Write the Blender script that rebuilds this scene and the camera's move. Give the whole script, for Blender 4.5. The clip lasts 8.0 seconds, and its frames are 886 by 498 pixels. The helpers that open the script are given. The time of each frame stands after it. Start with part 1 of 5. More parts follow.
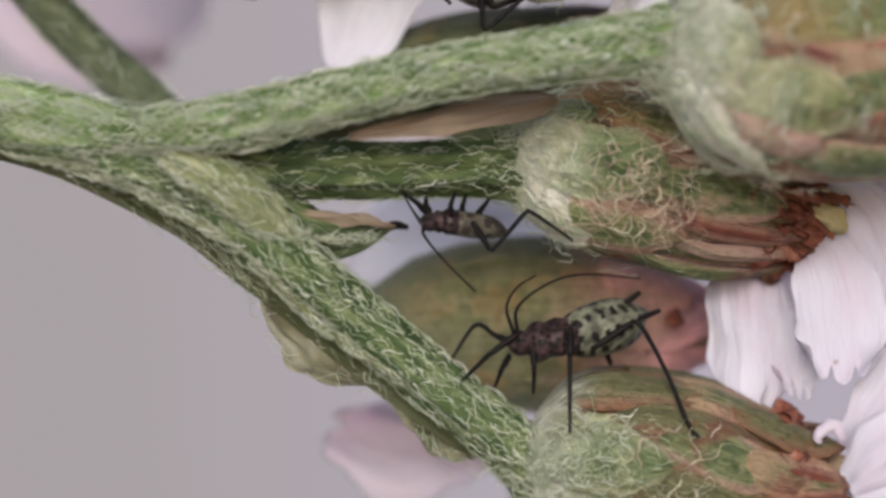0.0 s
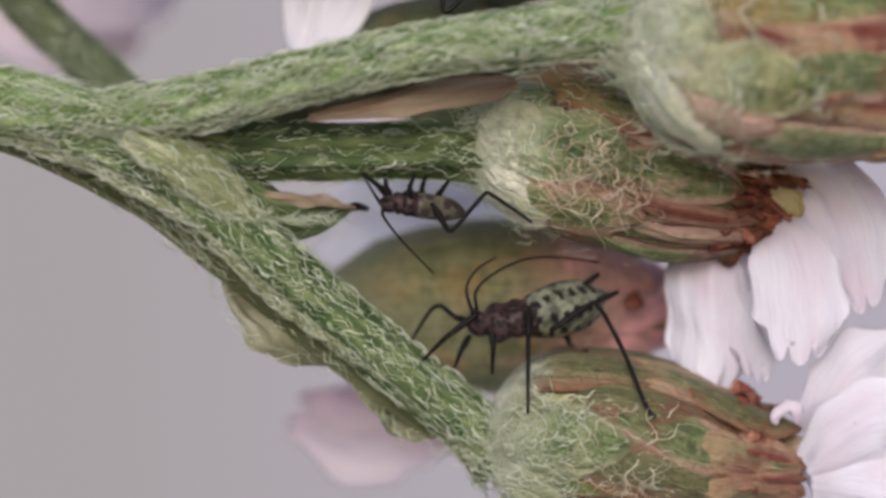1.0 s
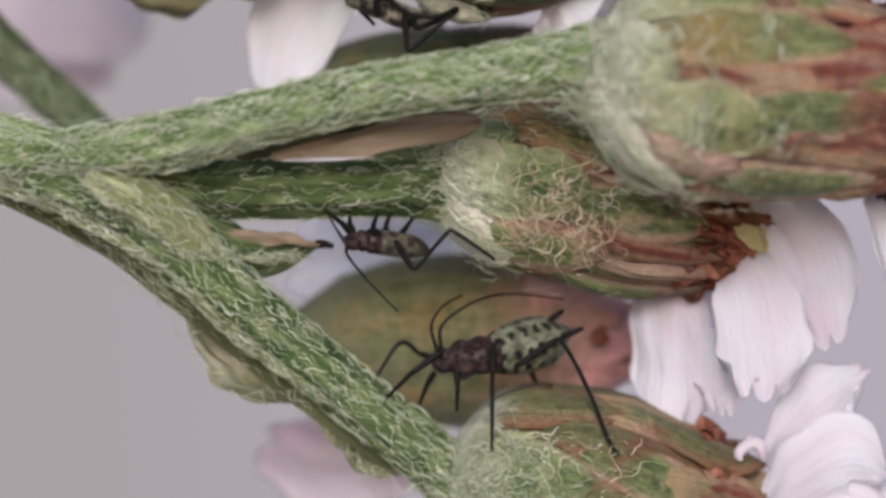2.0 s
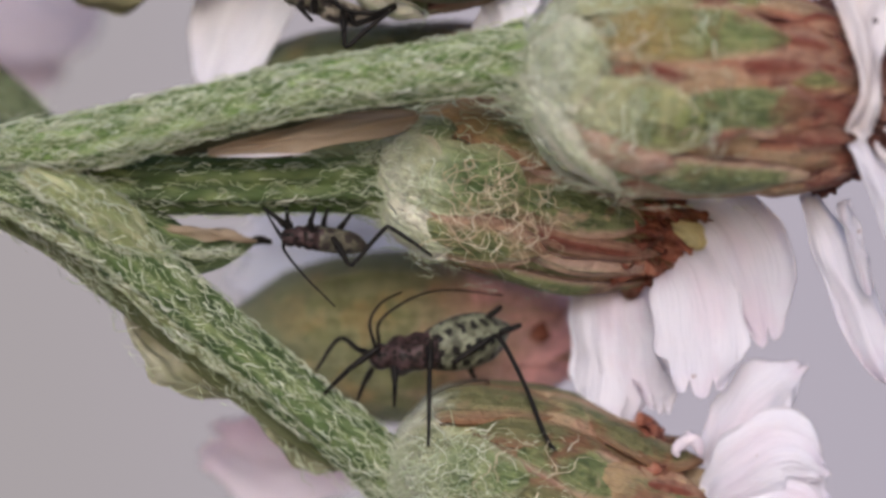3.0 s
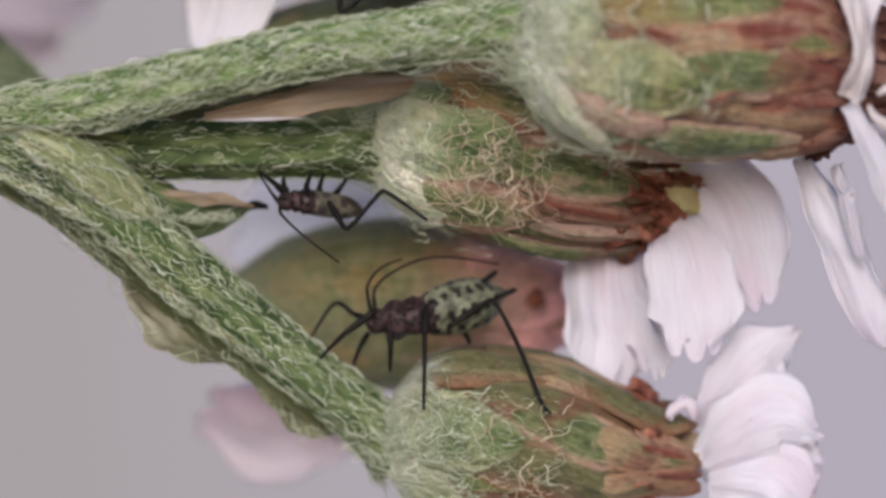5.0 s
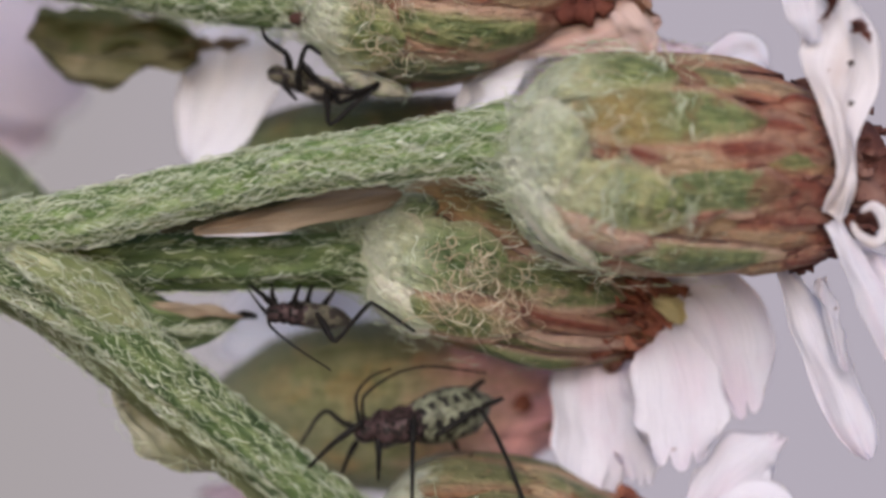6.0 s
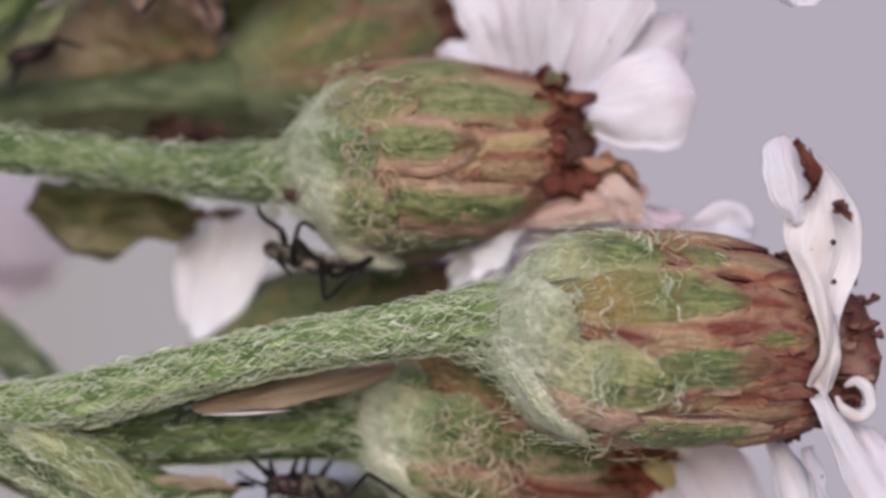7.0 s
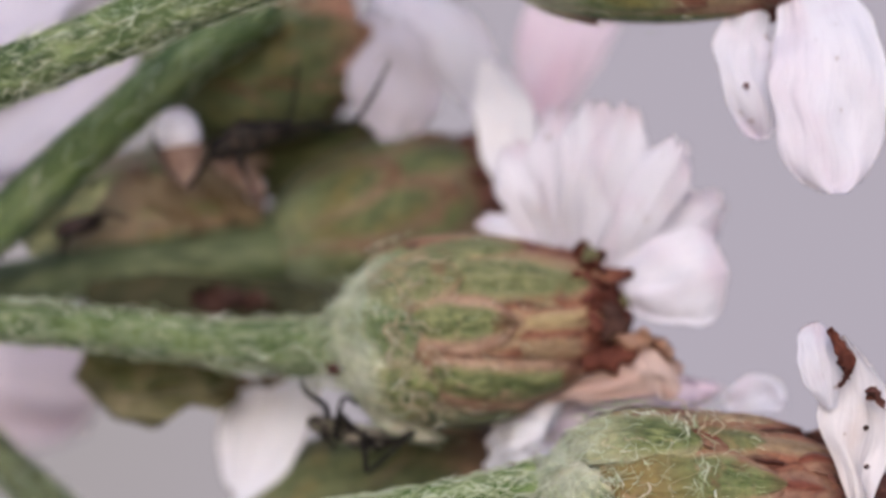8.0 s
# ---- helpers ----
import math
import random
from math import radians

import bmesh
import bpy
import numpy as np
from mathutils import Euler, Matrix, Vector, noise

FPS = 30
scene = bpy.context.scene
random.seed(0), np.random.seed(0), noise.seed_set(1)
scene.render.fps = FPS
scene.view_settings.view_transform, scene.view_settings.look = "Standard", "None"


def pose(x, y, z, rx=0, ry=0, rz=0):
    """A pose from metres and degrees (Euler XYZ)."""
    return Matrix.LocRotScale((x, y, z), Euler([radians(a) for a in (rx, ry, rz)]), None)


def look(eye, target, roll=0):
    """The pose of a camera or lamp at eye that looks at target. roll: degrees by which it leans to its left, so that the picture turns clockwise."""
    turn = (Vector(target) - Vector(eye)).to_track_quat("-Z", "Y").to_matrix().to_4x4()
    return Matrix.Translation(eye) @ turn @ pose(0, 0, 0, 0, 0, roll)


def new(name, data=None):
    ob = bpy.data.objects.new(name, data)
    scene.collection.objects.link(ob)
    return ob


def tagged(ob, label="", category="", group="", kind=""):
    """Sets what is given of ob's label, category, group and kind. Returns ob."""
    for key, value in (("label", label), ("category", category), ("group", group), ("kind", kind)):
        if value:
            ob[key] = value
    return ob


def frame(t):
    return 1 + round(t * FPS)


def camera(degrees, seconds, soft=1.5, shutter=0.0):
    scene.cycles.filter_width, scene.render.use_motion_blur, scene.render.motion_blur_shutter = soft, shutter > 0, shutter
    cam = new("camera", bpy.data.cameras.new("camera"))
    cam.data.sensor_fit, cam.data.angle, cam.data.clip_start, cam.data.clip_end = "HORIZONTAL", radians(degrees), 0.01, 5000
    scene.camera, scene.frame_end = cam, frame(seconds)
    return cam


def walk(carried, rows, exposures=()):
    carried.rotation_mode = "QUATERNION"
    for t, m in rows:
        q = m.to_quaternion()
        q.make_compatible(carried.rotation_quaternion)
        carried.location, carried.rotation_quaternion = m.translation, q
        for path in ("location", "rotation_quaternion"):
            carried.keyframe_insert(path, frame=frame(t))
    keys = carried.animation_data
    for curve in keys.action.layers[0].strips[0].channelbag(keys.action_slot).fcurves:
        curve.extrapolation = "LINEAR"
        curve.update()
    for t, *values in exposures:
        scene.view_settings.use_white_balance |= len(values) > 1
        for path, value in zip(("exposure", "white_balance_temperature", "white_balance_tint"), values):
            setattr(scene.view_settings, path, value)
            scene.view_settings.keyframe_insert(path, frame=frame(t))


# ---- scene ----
# All lengths below are in millimetres; U turns them into metres.
U = 0.001

cam = camera(16.0, 8.0, soft=3.2)
cam.data.dof.use_dof = True
cam.data.dof.focus_distance = 0.0487
cam.data.dof.aperture_fstop = 66.0

walk(cam, [
    (0.00, pose(-0.002206, -0.048554, 0.000104, 90, -0.269, 0)),
    (0.50, pose(-0.001743, -0.048480, 0.000094, 90, -0.296, 0)),
    (1.00, pose(-0.001576, -0.048920, -0.000183, 90, -0.394, 0)),
    (1.50, pose(-0.001296, -0.049137, 0.000084, 90, -0.369, 0)),
    (1.70, pose(-0.001211, -0.049012, 0.000288, 90, -0.328, 0)),
    (2.80, pose(-0.000203, -0.048966, 0.000476, 90, -0.245, 0)),
    (3.00, pose(-0.000041, -0.049029, 0.000349, 90, -0.354, 0)),
    (3.50, pose(0.000000, -0.048987, -0.000000, 90, -0.430, 0)),
    (4.00, pose(-0.000007, -0.048981, -0.000307, 90, -0.352, 0)),
    (4.20, pose(-0.000055, -0.049061, -0.000435, 90, -0.348, 0)),
    (5.30, pose(0.000161, -0.049547, 0.000160, 90, -0.376, 0)),
    (5.50, pose(0.000239, -0.049855, 0.000687, 90, -0.396, 0)),
    (6.00, pose(0.000224, -0.049667, 0.001543, 90, -0.252, 0)),
    (6.20, pose(0.000234, -0.050055, 0.002658, 90, -0.050, 0)),
    (6.50, pose(0.000316, -0.050501, 0.003738, 90, 0.139, 0)),
    (7.00, pose(0.000343, -0.050728, 0.004289, 90, 0.580, 0)),
    (7.30, pose(0.000298, -0.051035, 0.004781, 90, 0.834, 0)),
    (7.50, pose(0.000131, -0.051576, 0.005945, 90, 0.462, 0)),
    (7.60, pose(0.000085, -0.051584, 0.006713, 90, 0.652, 0)),
    (7.90, pose(-0.000125, -0.051860, 0.007245, 90, 0.587, 0)),
    (8.00, pose(-0.000288, -0.051926, 0.007180, 90, 0.555, 0)),
], exposures=[(0.0, 0.37, 6500, 14), (8.0, 0.37, 6500, 14)])

# ---- light ----
SUN_ELEV, SUN_TURN = 25.0, 184.0
world = bpy.data.worlds.new("world")
scene.world = world
world.use_nodes = True
wn = world.node_tree.nodes
sky = wn.new("ShaderNodeTexSky")
sky.sky_type, sky.sun_disc = "NISHITA", False
sky.sun_elevation, sky.sun_rotation = radians(SUN_ELEV), radians(SUN_TURN)
sky.dust_density, sky.air_density = 2.0, 1.0
wn["Background"].inputs["Strength"].default_value = 0.15
world.node_tree.links.new(sky.outputs["Color"], wn["Background"].inputs["Color"])

sun = new("sun", bpy.data.lights.new("sun", "SUN"))
sun.data.energy, sun.data.angle, sun.data.color = 1.60, radians(38), (0.93, 0.97, 1.04)
_a, _e = radians(SUN_TURN), radians(SUN_ELEV)
SUN_FROM = Vector((math.sin(_a) * math.cos(_e), math.cos(_a) * math.cos(_e), math.sin(_e)))
sun.matrix_world = look(SUN_FROM, (0, 0, 0))


# ---- materials ----
def material(name, rough=0.6):
    m = bpy.data.materials.new(name)
    m.use_nodes = True
    t = m.node_tree
    b = t.nodes["Principled BSDF"]
    b.inputs["Roughness"].default_value = rough
    b.inputs["Specular IOR Level"].default_value = 0.3
    return m, t, b


def node(t, kind, **inputs):
    n = t.nodes.new(kind)
    for k, v in inputs.items():
        n.inputs[k.replace("_", " ")].default_value = v
    return n


def noise_at(t, scale, detail=4.0, stretch=None, coords="Object", rough=0.6):
    """Noise in object space; scale in features a metre."""
    tc = t.nodes.new("ShaderNodeTexCoord")
    n = node(t, "ShaderNodeTexNoise", Scale=scale, Detail=detail, Roughness=rough)
    if stretch:
        mp = node(t, "ShaderNodeMapping", Scale=stretch)
        t.links.new(tc.outputs[coords], mp.inputs["Vector"])
        t.links.new(mp.outputs["Vector"], n.inputs["Vector"])
    else:
        t.links.new(tc.outputs[coords], n.inputs["Vector"])
    return n.outputs["Fac"]


def ramp(t, fac, stops):
    r = t.nodes.new("ShaderNodeValToRGB")
    e = r.color_ramp.elements
    while len(e) < len(stops):
        e.new(0.5)
    for el, (p, c) in zip(e, stops):
        el.position, el.color = p, (*c, 1.0) if len(c) == 3 else c
    t.links.new(fac, r.inputs["Fac"])
    return r.outputs["Color"]


def mix(t, fac, a, b, mode="MIX"):
    m = t.nodes.new("ShaderNodeMix")
    m.data_type, m.blend_type = "RGBA", mode
    for i, v in ((0, fac), (6, a), (7, b)):
        if isinstance(v, bpy.types.NodeSocket):
            t.links.new(v, m.inputs[i])
        elif i == 0:
            m.inputs[i].default_value = v
        else:
            m.inputs[i].default_value = (*v, 1.0)
    return m.outputs[2]


def calc(t, op, a, b=0.0, clamp=False):
    m = t.nodes.new("ShaderNodeMath")
    m.operation, m.use_clamp = op, clamp
    for i, v in ((0, a), (1, b)):
        if isinstance(v, bpy.types.NodeSocket):
            t.links.new(v, m.inputs[i])
        else:
            m.inputs[i].default_value = v
    return m.outputs[0]


def smooth(t, x, lo, hi):
    m = t.nodes.new("ShaderNodeMapRange")
    m.interpolation_type = "SMOOTHSTEP"
    m.inputs["From Min"].default_value, m.inputs["From Max"].default_value = lo, hi
    t.links.new(x, m.inputs["Value"])
    return m.outputs["Result"]


def bump(t, b, height, dist, strength=0.6):
    n = node(t, "ShaderNodeBump", Strength=strength, Distance=dist * U)
    t.links.new(height, n.inputs["Height"])
    t.links.new(n.outputs["Normal"], b.inputs["Normal"])


def uv(t):
    n = t.nodes.new("ShaderNodeTexCoord")
    s = t.nodes.new("ShaderNodeSeparateXYZ")
    t.links.new(n.outputs["UV"], s.inputs["Vector"])
    return s.outputs["X"], s.outputs["Y"]


def uv_noise(t, scale, su, sv, detail=4.0):
    n = t.nodes.new("ShaderNodeTexCoord")
    mp = node(t, "ShaderNodeMapping", Scale=(su, sv, 1.0))
    ns = node(t, "ShaderNodeTexNoise", Scale=scale, Detail=detail)
    t.links.new(n.outputs["UV"], mp.inputs["Vector"])
    oi = t.nodes.new("ShaderNodeObjectInfo")
    off = t.nodes.new("ShaderNodeCombineXYZ")
    t.links.new(calc(t, "MULTIPLY", oi.outputs["Random"], 40.0), off.inputs["Z"])
    t.links.new(off.outputs["Vector"], mp.inputs["Location"])
    t.links.new(mp.outputs["Vector"], ns.inputs["Vector"])
    return ns.outputs["Fac"]


def translucent(t, b, color, share):
    """Lets some light through a thin sheet."""
    tr = t.nodes.new("ShaderNodeBsdfTranslucent")
    if isinstance(color, bpy.types.NodeSocket):
        t.links.new(color, tr.inputs["Color"])
    else:
        tr.inputs["Color"].default_value = (*color, 1.0)
    ms = node(t, "ShaderNodeMixShader", Fac=share)
    out = t.nodes["Material Output"]
    t.links.new(b.outputs[0], ms.inputs[1])
    t.links.new(tr.outputs[0], ms.inputs[2])
    t.links.new(ms.outputs[0], out.inputs["Surface"])


def make_stem(name, dark, light, streak):
    m, t, b = material(name, 0.55)
    n1 = noise_at(t, 900.0)
    n2 = uv_noise(t, 3.0, 5.0, 0.5, 5.0)
    base = ramp(t, n1, [(0.3, dark), (0.7, light)])
    c = mix(t, smooth(t, n2, 0.42, 0.7), base, streak)
    t.links.new(c, b.inputs["Base Color"])
    bump(t, b, uv_noise(t, 6.0, 5.0, 0.5, 6.0), 0.10, 0.9)
    b.inputs["Subsurface Weight"].default_value = 0.15
    b.inputs["Subsurface Radius"].default_value = (0.0004, 0.0006, 0.0002)
    return m


STEM = make_stem("stem_green", (0.032, 0.064, 0.014), (0.105, 0.168, 0.046), (0.235, 0.30, 0.14))
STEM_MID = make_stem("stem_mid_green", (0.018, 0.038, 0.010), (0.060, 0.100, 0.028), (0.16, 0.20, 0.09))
# Stem green darkened for the shade that the upper branch throws on the middle one.
STEM_SHADED = make_stem("stem_shaded_green", (0.014, 0.028, 0.006), (0.050, 0.082, 0.020), (0.12, 0.155, 0.060))
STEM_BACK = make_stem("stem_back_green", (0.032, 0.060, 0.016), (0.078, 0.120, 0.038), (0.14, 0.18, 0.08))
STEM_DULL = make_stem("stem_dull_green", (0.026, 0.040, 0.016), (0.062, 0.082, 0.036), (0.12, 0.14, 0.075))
STEM_OLIVE = make_stem("wing_olive", (0.05, 0.065, 0.022), (0.11, 0.125, 0.05), (0.19, 0.20, 0.10))
STEM_YELLOW = make_stem("sheath_green", (0.105, 0.130, 0.050), (0.185, 0.205, 0.098), (0.30, 0.31, 0.19))


def make_bract(name, green, pale, brown, rust, reach=0.42, top=0.78, whole=False, woolly=(0.55, 0.59, 0.48)):
    """Bract: a woolly pale foot, a green lens-shaped keel, a papery tan margin, rust towards the tip."""
    m, t, b = material(name, 0.5)
    u, v = uv(t)
    n = uv_noise(t, 2.2, 2.0, 1.0, 5.0)
    n3 = noise_at(t, 1500.0, 4.0)
    fine = uv_noise(t, 8.0, 3.0, 0.6, 5.0)
    wob = calc(t, "ADD", calc(t, "MULTIPLY", calc(t, "SUBTRACT", n, 0.5), 0.5), calc(t, "MULTIPLY", calc(t, "SUBTRACT", n3, 0.5), 0.2))
    side = calc(t, "ABSOLUTE", calc(t, "SUBTRACT", u, 0.5))
    side = calc(t, "ADD", calc(t, "MULTIPLY", side, 2.0), calc(t, "MULTIPLY", wob, 0.6))
    along = t.nodes.new("ShaderNodeUVMap")
    along.uv_map = "Along"
    sep = t.nodes.new("ShaderNodeSeparateXYZ")
    t.links.new(along.outputs["UV"], sep.inputs["Vector"])
    # a bud flushes towards its tip as a whole, not bract by bract
    tipw = calc(t, "ADD", sep.outputs["X"] if whole else v, calc(t, "MULTIPLY", wob, 0.45))
    # the keel narrows towards the tip
    lens = calc(t, "ADD", side, calc(t, "MULTIPLY", calc(t, "POWER", v, 3.0), 0.35))
    keel = calc(t, "MULTIPLY", calc(t, "SUBTRACT", 1.0, smooth(t, lens, reach - 0.10, reach + 0.16)),
                calc(t, "SUBTRACT", 1.0, smooth(t, tipw, top - 0.14, top + 0.14)))
    crinkle = noise_at(t, 4200.0, 4.0, None, "Object", 0.75)
    g = mix(t, smooth(t, calc(t, "ADD", calc(t, "MULTIPLY", fine, 0.5), calc(t, "MULTIPLY", crinkle, 0.5)), 0.42, 0.62), green, pale)
    g = mix(t, calc(t, "MULTIPLY", smooth(t, lens, reach - 0.28, reach + 0.02), 0.55), g, pale)
    ochre = noise_at(t, 1050.0, 3.0)
    g = mix(t, calc(t, "MULTIPLY", smooth(t, ochre, 0.52, 0.66), 0.55), g, (pale[0] * 1.25, pale[1] * 0.78, pale[2] * 0.5))
    edge = mix(t, smooth(t, tipw, 0.66, 0.98), brown, rust)
    edge = mix(t, calc(t, "MULTIPLY", smooth(t, fine, 0.45, 0.75), 0.6), edge, (0.34, 0.26, 0.18))
    edge = mix(t, calc(t, "MULTIPLY", smooth(t, n3, 0.52, 0.66), 0.6), edge, rust)
    edge = mix(t, calc(t, "MULTIPLY", smooth(t, noise_at(t, 1900.0, 3.0), 0.62, 0.70), 0.75), edge, (rust[0] * 0.65, rust[1] * 0.3, rust[2] * 0.35))
    c = mix(t, keel, edge, g)
    low = calc(t, "ADD", sep.outputs["X"], calc(t, "MULTIPLY", calc(t, "SUBTRACT", n3, 0.5), 0.25))
    foot = calc(t, "MULTIPLY", calc(t, "SUBTRACT", 1.0, smooth(t, low, 0.06, 0.34)), 0.85)
    c = mix(t, foot, c, woolly)
    # a thin dark line where margin and keel meet
    seam = calc(t, "MULTIPLY", smooth(t, lens, reach - 0.02, reach + 0.10), calc(t, "SUBTRACT", 1.0, smooth(t, lens, reach + 0.12, reach + 0.26)))
    c = mix(t, calc(t, "MULTIPLY", calc(t, "MULTIPLY", seam, smooth(t, n, 0.42, 0.6)), 0.6), c, rust)
    grit = ramp(t, noise_at(t, 6500.0, 5.0, None, "Object", 0.7), [(0.32, (0.55, 0.55, 0.52)), (0.52, (1.0, 1.0, 1.0)), (0.72, (1.25, 1.25, 1.2))])
    c = mix(t, 0.75, c, grit, "MULTIPLY")
    c = mix(t, 0.8, c, ramp(t, noise_at(t, 750.0, 4.0), [(0.3, (0.72, 0.74, 0.74)), (0.7, (1.25, 1.2, 1.15))]), "MULTIPLY")
    t.links.new(c, b.inputs["Base Color"])
    bump(t, b, calc(t, "ADD", calc(t, "ADD", fine, crinkle), calc(t, "MULTIPLY", n3, 0.8)), 0.10, 0.9)
    b.inputs["Subsurface Weight"].default_value = 0.1
    b.inputs["Subsurface Radius"].default_value = (0.0005, 0.0005, 0.0002)
    return m


BRACT = make_bract("bract_green_brown", (0.054, 0.085, 0.024), (0.16, 0.19, 0.078), (0.25, 0.170, 0.098), (0.15, 0.052, 0.032), 0.42, 0.82)
BRACT_DEEP = make_bract("bract_deep_green", (0.04, 0.065, 0.022), (0.10, 0.125, 0.05), (0.22, 0.155, 0.105), (0.16, 0.085, 0.055), 0.46, 0.86)
BRACT_OLIVE = make_bract("bract_olive", (0.104, 0.112, 0.048), (0.195, 0.19, 0.105), (0.44, 0.27, 0.22), (0.66, 0.33, 0.35), 1.3, 0.64, True, (0.24, 0.25, 0.15))
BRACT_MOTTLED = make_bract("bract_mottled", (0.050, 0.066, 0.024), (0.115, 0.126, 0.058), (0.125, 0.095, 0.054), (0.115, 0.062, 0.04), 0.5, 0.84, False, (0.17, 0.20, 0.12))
BRACT_TAWNY = make_bract("bract_tawny", (0.11, 0.12, 0.055), (0.19, 0.185, 0.105), (0.195, 0.155, 0.105), (0.17, 0.11, 0.078), 0.4, 0.8, False, (0.17, 0.17, 0.11))
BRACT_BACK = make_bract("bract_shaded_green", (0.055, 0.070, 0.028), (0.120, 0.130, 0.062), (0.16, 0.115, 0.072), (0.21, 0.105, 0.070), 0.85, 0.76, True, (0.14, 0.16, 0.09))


def make_scale(name, green, pale, margin, rim, tip, foot=None, reach=0.5, top=0.9, tips=0.35, rims=0.5):
    """One overlapping bract: a green keel inside a papery margin, a thin rim, a dry tip; u runs across, v along."""
    m, t, b = material(name, 0.55)
    u, v = uv(t)
    slow = uv_noise(t, 1.6, 1.6, 1.0, 3.0)
    fine = uv_noise(t, 6.0, 2.0, 0.9, 5.0)
    dots = noise_at(t, 5200.0, 4.0, None, "Object", 0.7)
    blot = noise_at(t, 1300.0, 4.0)
    wob = calc(t, "ADD", calc(t, "MULTIPLY", calc(t, "SUBTRACT", slow, 0.5), 0.5), calc(t, "MULTIPLY", calc(t, "SUBTRACT", blot, 0.5), 0.45))
    side = calc(t, "MULTIPLY", calc(t, "ABSOLUTE", calc(t, "SUBTRACT", u, 0.5)), 2.0)
    lens = calc(t, "ADD", calc(t, "ADD", side, calc(t, "MULTIPLY", wob, 0.45)), calc(t, "MULTIPLY", calc(t, "POWER", v, 3.0), 0.3))
    run = calc(t, "ADD", v, calc(t, "MULTIPLY", wob, 0.5))
    g = mix(t, smooth(t, calc(t, "ADD", calc(t, "MULTIPLY", fine, 0.5), calc(t, "MULTIPLY", dots, 0.5)), 0.40, 0.62), green, pale)
    g = mix(t, calc(t, "MULTIPLY", smooth(t, lens, reach - 0.35, reach), 0.7), g, pale)
    edge = mix(t, smooth(t, calc(t, "ADD", calc(t, "MULTIPLY", fine, 0.6), calc(t, "MULTIPLY", blot, 0.4)), 0.38, 0.66), margin, tuple(0.62 * a + 0.38 * q for a, q in zip(margin, tip)))
    keel = calc(t, "MULTIPLY", calc(t, "SUBTRACT", 1.0, smooth(t, lens, reach - 0.14, reach + 0.20)), calc(t, "SUBTRACT", 1.0, smooth(t, run, top - 0.10, top + 0.12)))
    c = mix(t, keel, edge, g)
    if foot:
        c = mix(t, calc(t, "MULTIPLY", calc(t, "SUBTRACT", 1.0, smooth(t, run, 0.22, 0.58)), 0.9), c, foot)
    # the whole head is woolly at its base
    along = t.nodes.new("ShaderNodeUVMap")
    along.uv_map = "Along"
    sep = t.nodes.new("ShaderNodeSeparateXYZ")
    t.links.new(along.outputs["UV"], sep.inputs["Vector"])
    low = calc(t, "ADD", sep.outputs["X"], calc(t, "MULTIPLY", calc(t, "ADD", wob, calc(t, "MULTIPLY", calc(t, "SUBTRACT", dots, 0.5), 0.5)), 0.5))
    c = mix(t, calc(t, "MULTIPLY", calc(t, "SUBTRACT", 1.0, smooth(t, low, -0.02, 0.22)), 0.72), c, (0.52, 0.54, 0.45))
    # dry blotches grow more common towards the mouth
    dry = calc(t, "MULTIPLY", smooth(t, calc(t, "ADD", noise_at(t, 1000.0, 4.0), calc(t, "MULTIPLY", sep.outputs["X"], 0.22)), 0.68, 0.80), 0.7)
    c = mix(t, dry, c, tip)
    c = mix(t, calc(t, "MULTIPLY", smooth(t, noise_at(t, 1500.0, 3.0), 0.56, 0.68), 0.55), c, tuple(1.18 * q for q in margin))
    c = mix(t, calc(t, "MULTIPLY", smooth(t, run, 0.80, 0.98), tips), c, tip)
    c = mix(t, calc(t, "MULTIPLY", smooth(t, calc(t, "ADD", side, calc(t, "MULTIPLY", wob, 0.25)), 0.80, 0.97), rims), c, rim)
    c = mix(t, calc(t, "MULTIPLY", smooth(t, noise_at(t, 2100.0, 3.0), 0.63, 0.71), tips), c, tip)
    c = mix(t, 0.55, c, ramp(t, noise_at(t, 7500.0, 4.0, None, "Object", 0.7), [(0.3, (0.55, 0.55, 0.52)), (0.5, (1.0, 1.0, 1.0)), (0.72, (1.3, 1.3, 1.25))]), "MULTIPLY")
    t.links.new(c, b.inputs["Base Color"])
    bump(t, b, calc(t, "ADD", calc(t, "ADD", calc(t, "MULTIPLY", fine, 1.4), dots), calc(t, "MULTIPLY", blot, 1.2)), 0.10, 0.9)
    b.inputs["Subsurface Weight"].default_value = 0.1
    b.inputs["Subsurface Radius"].default_value = (0.0005, 0.0005, 0.0002)
    return m


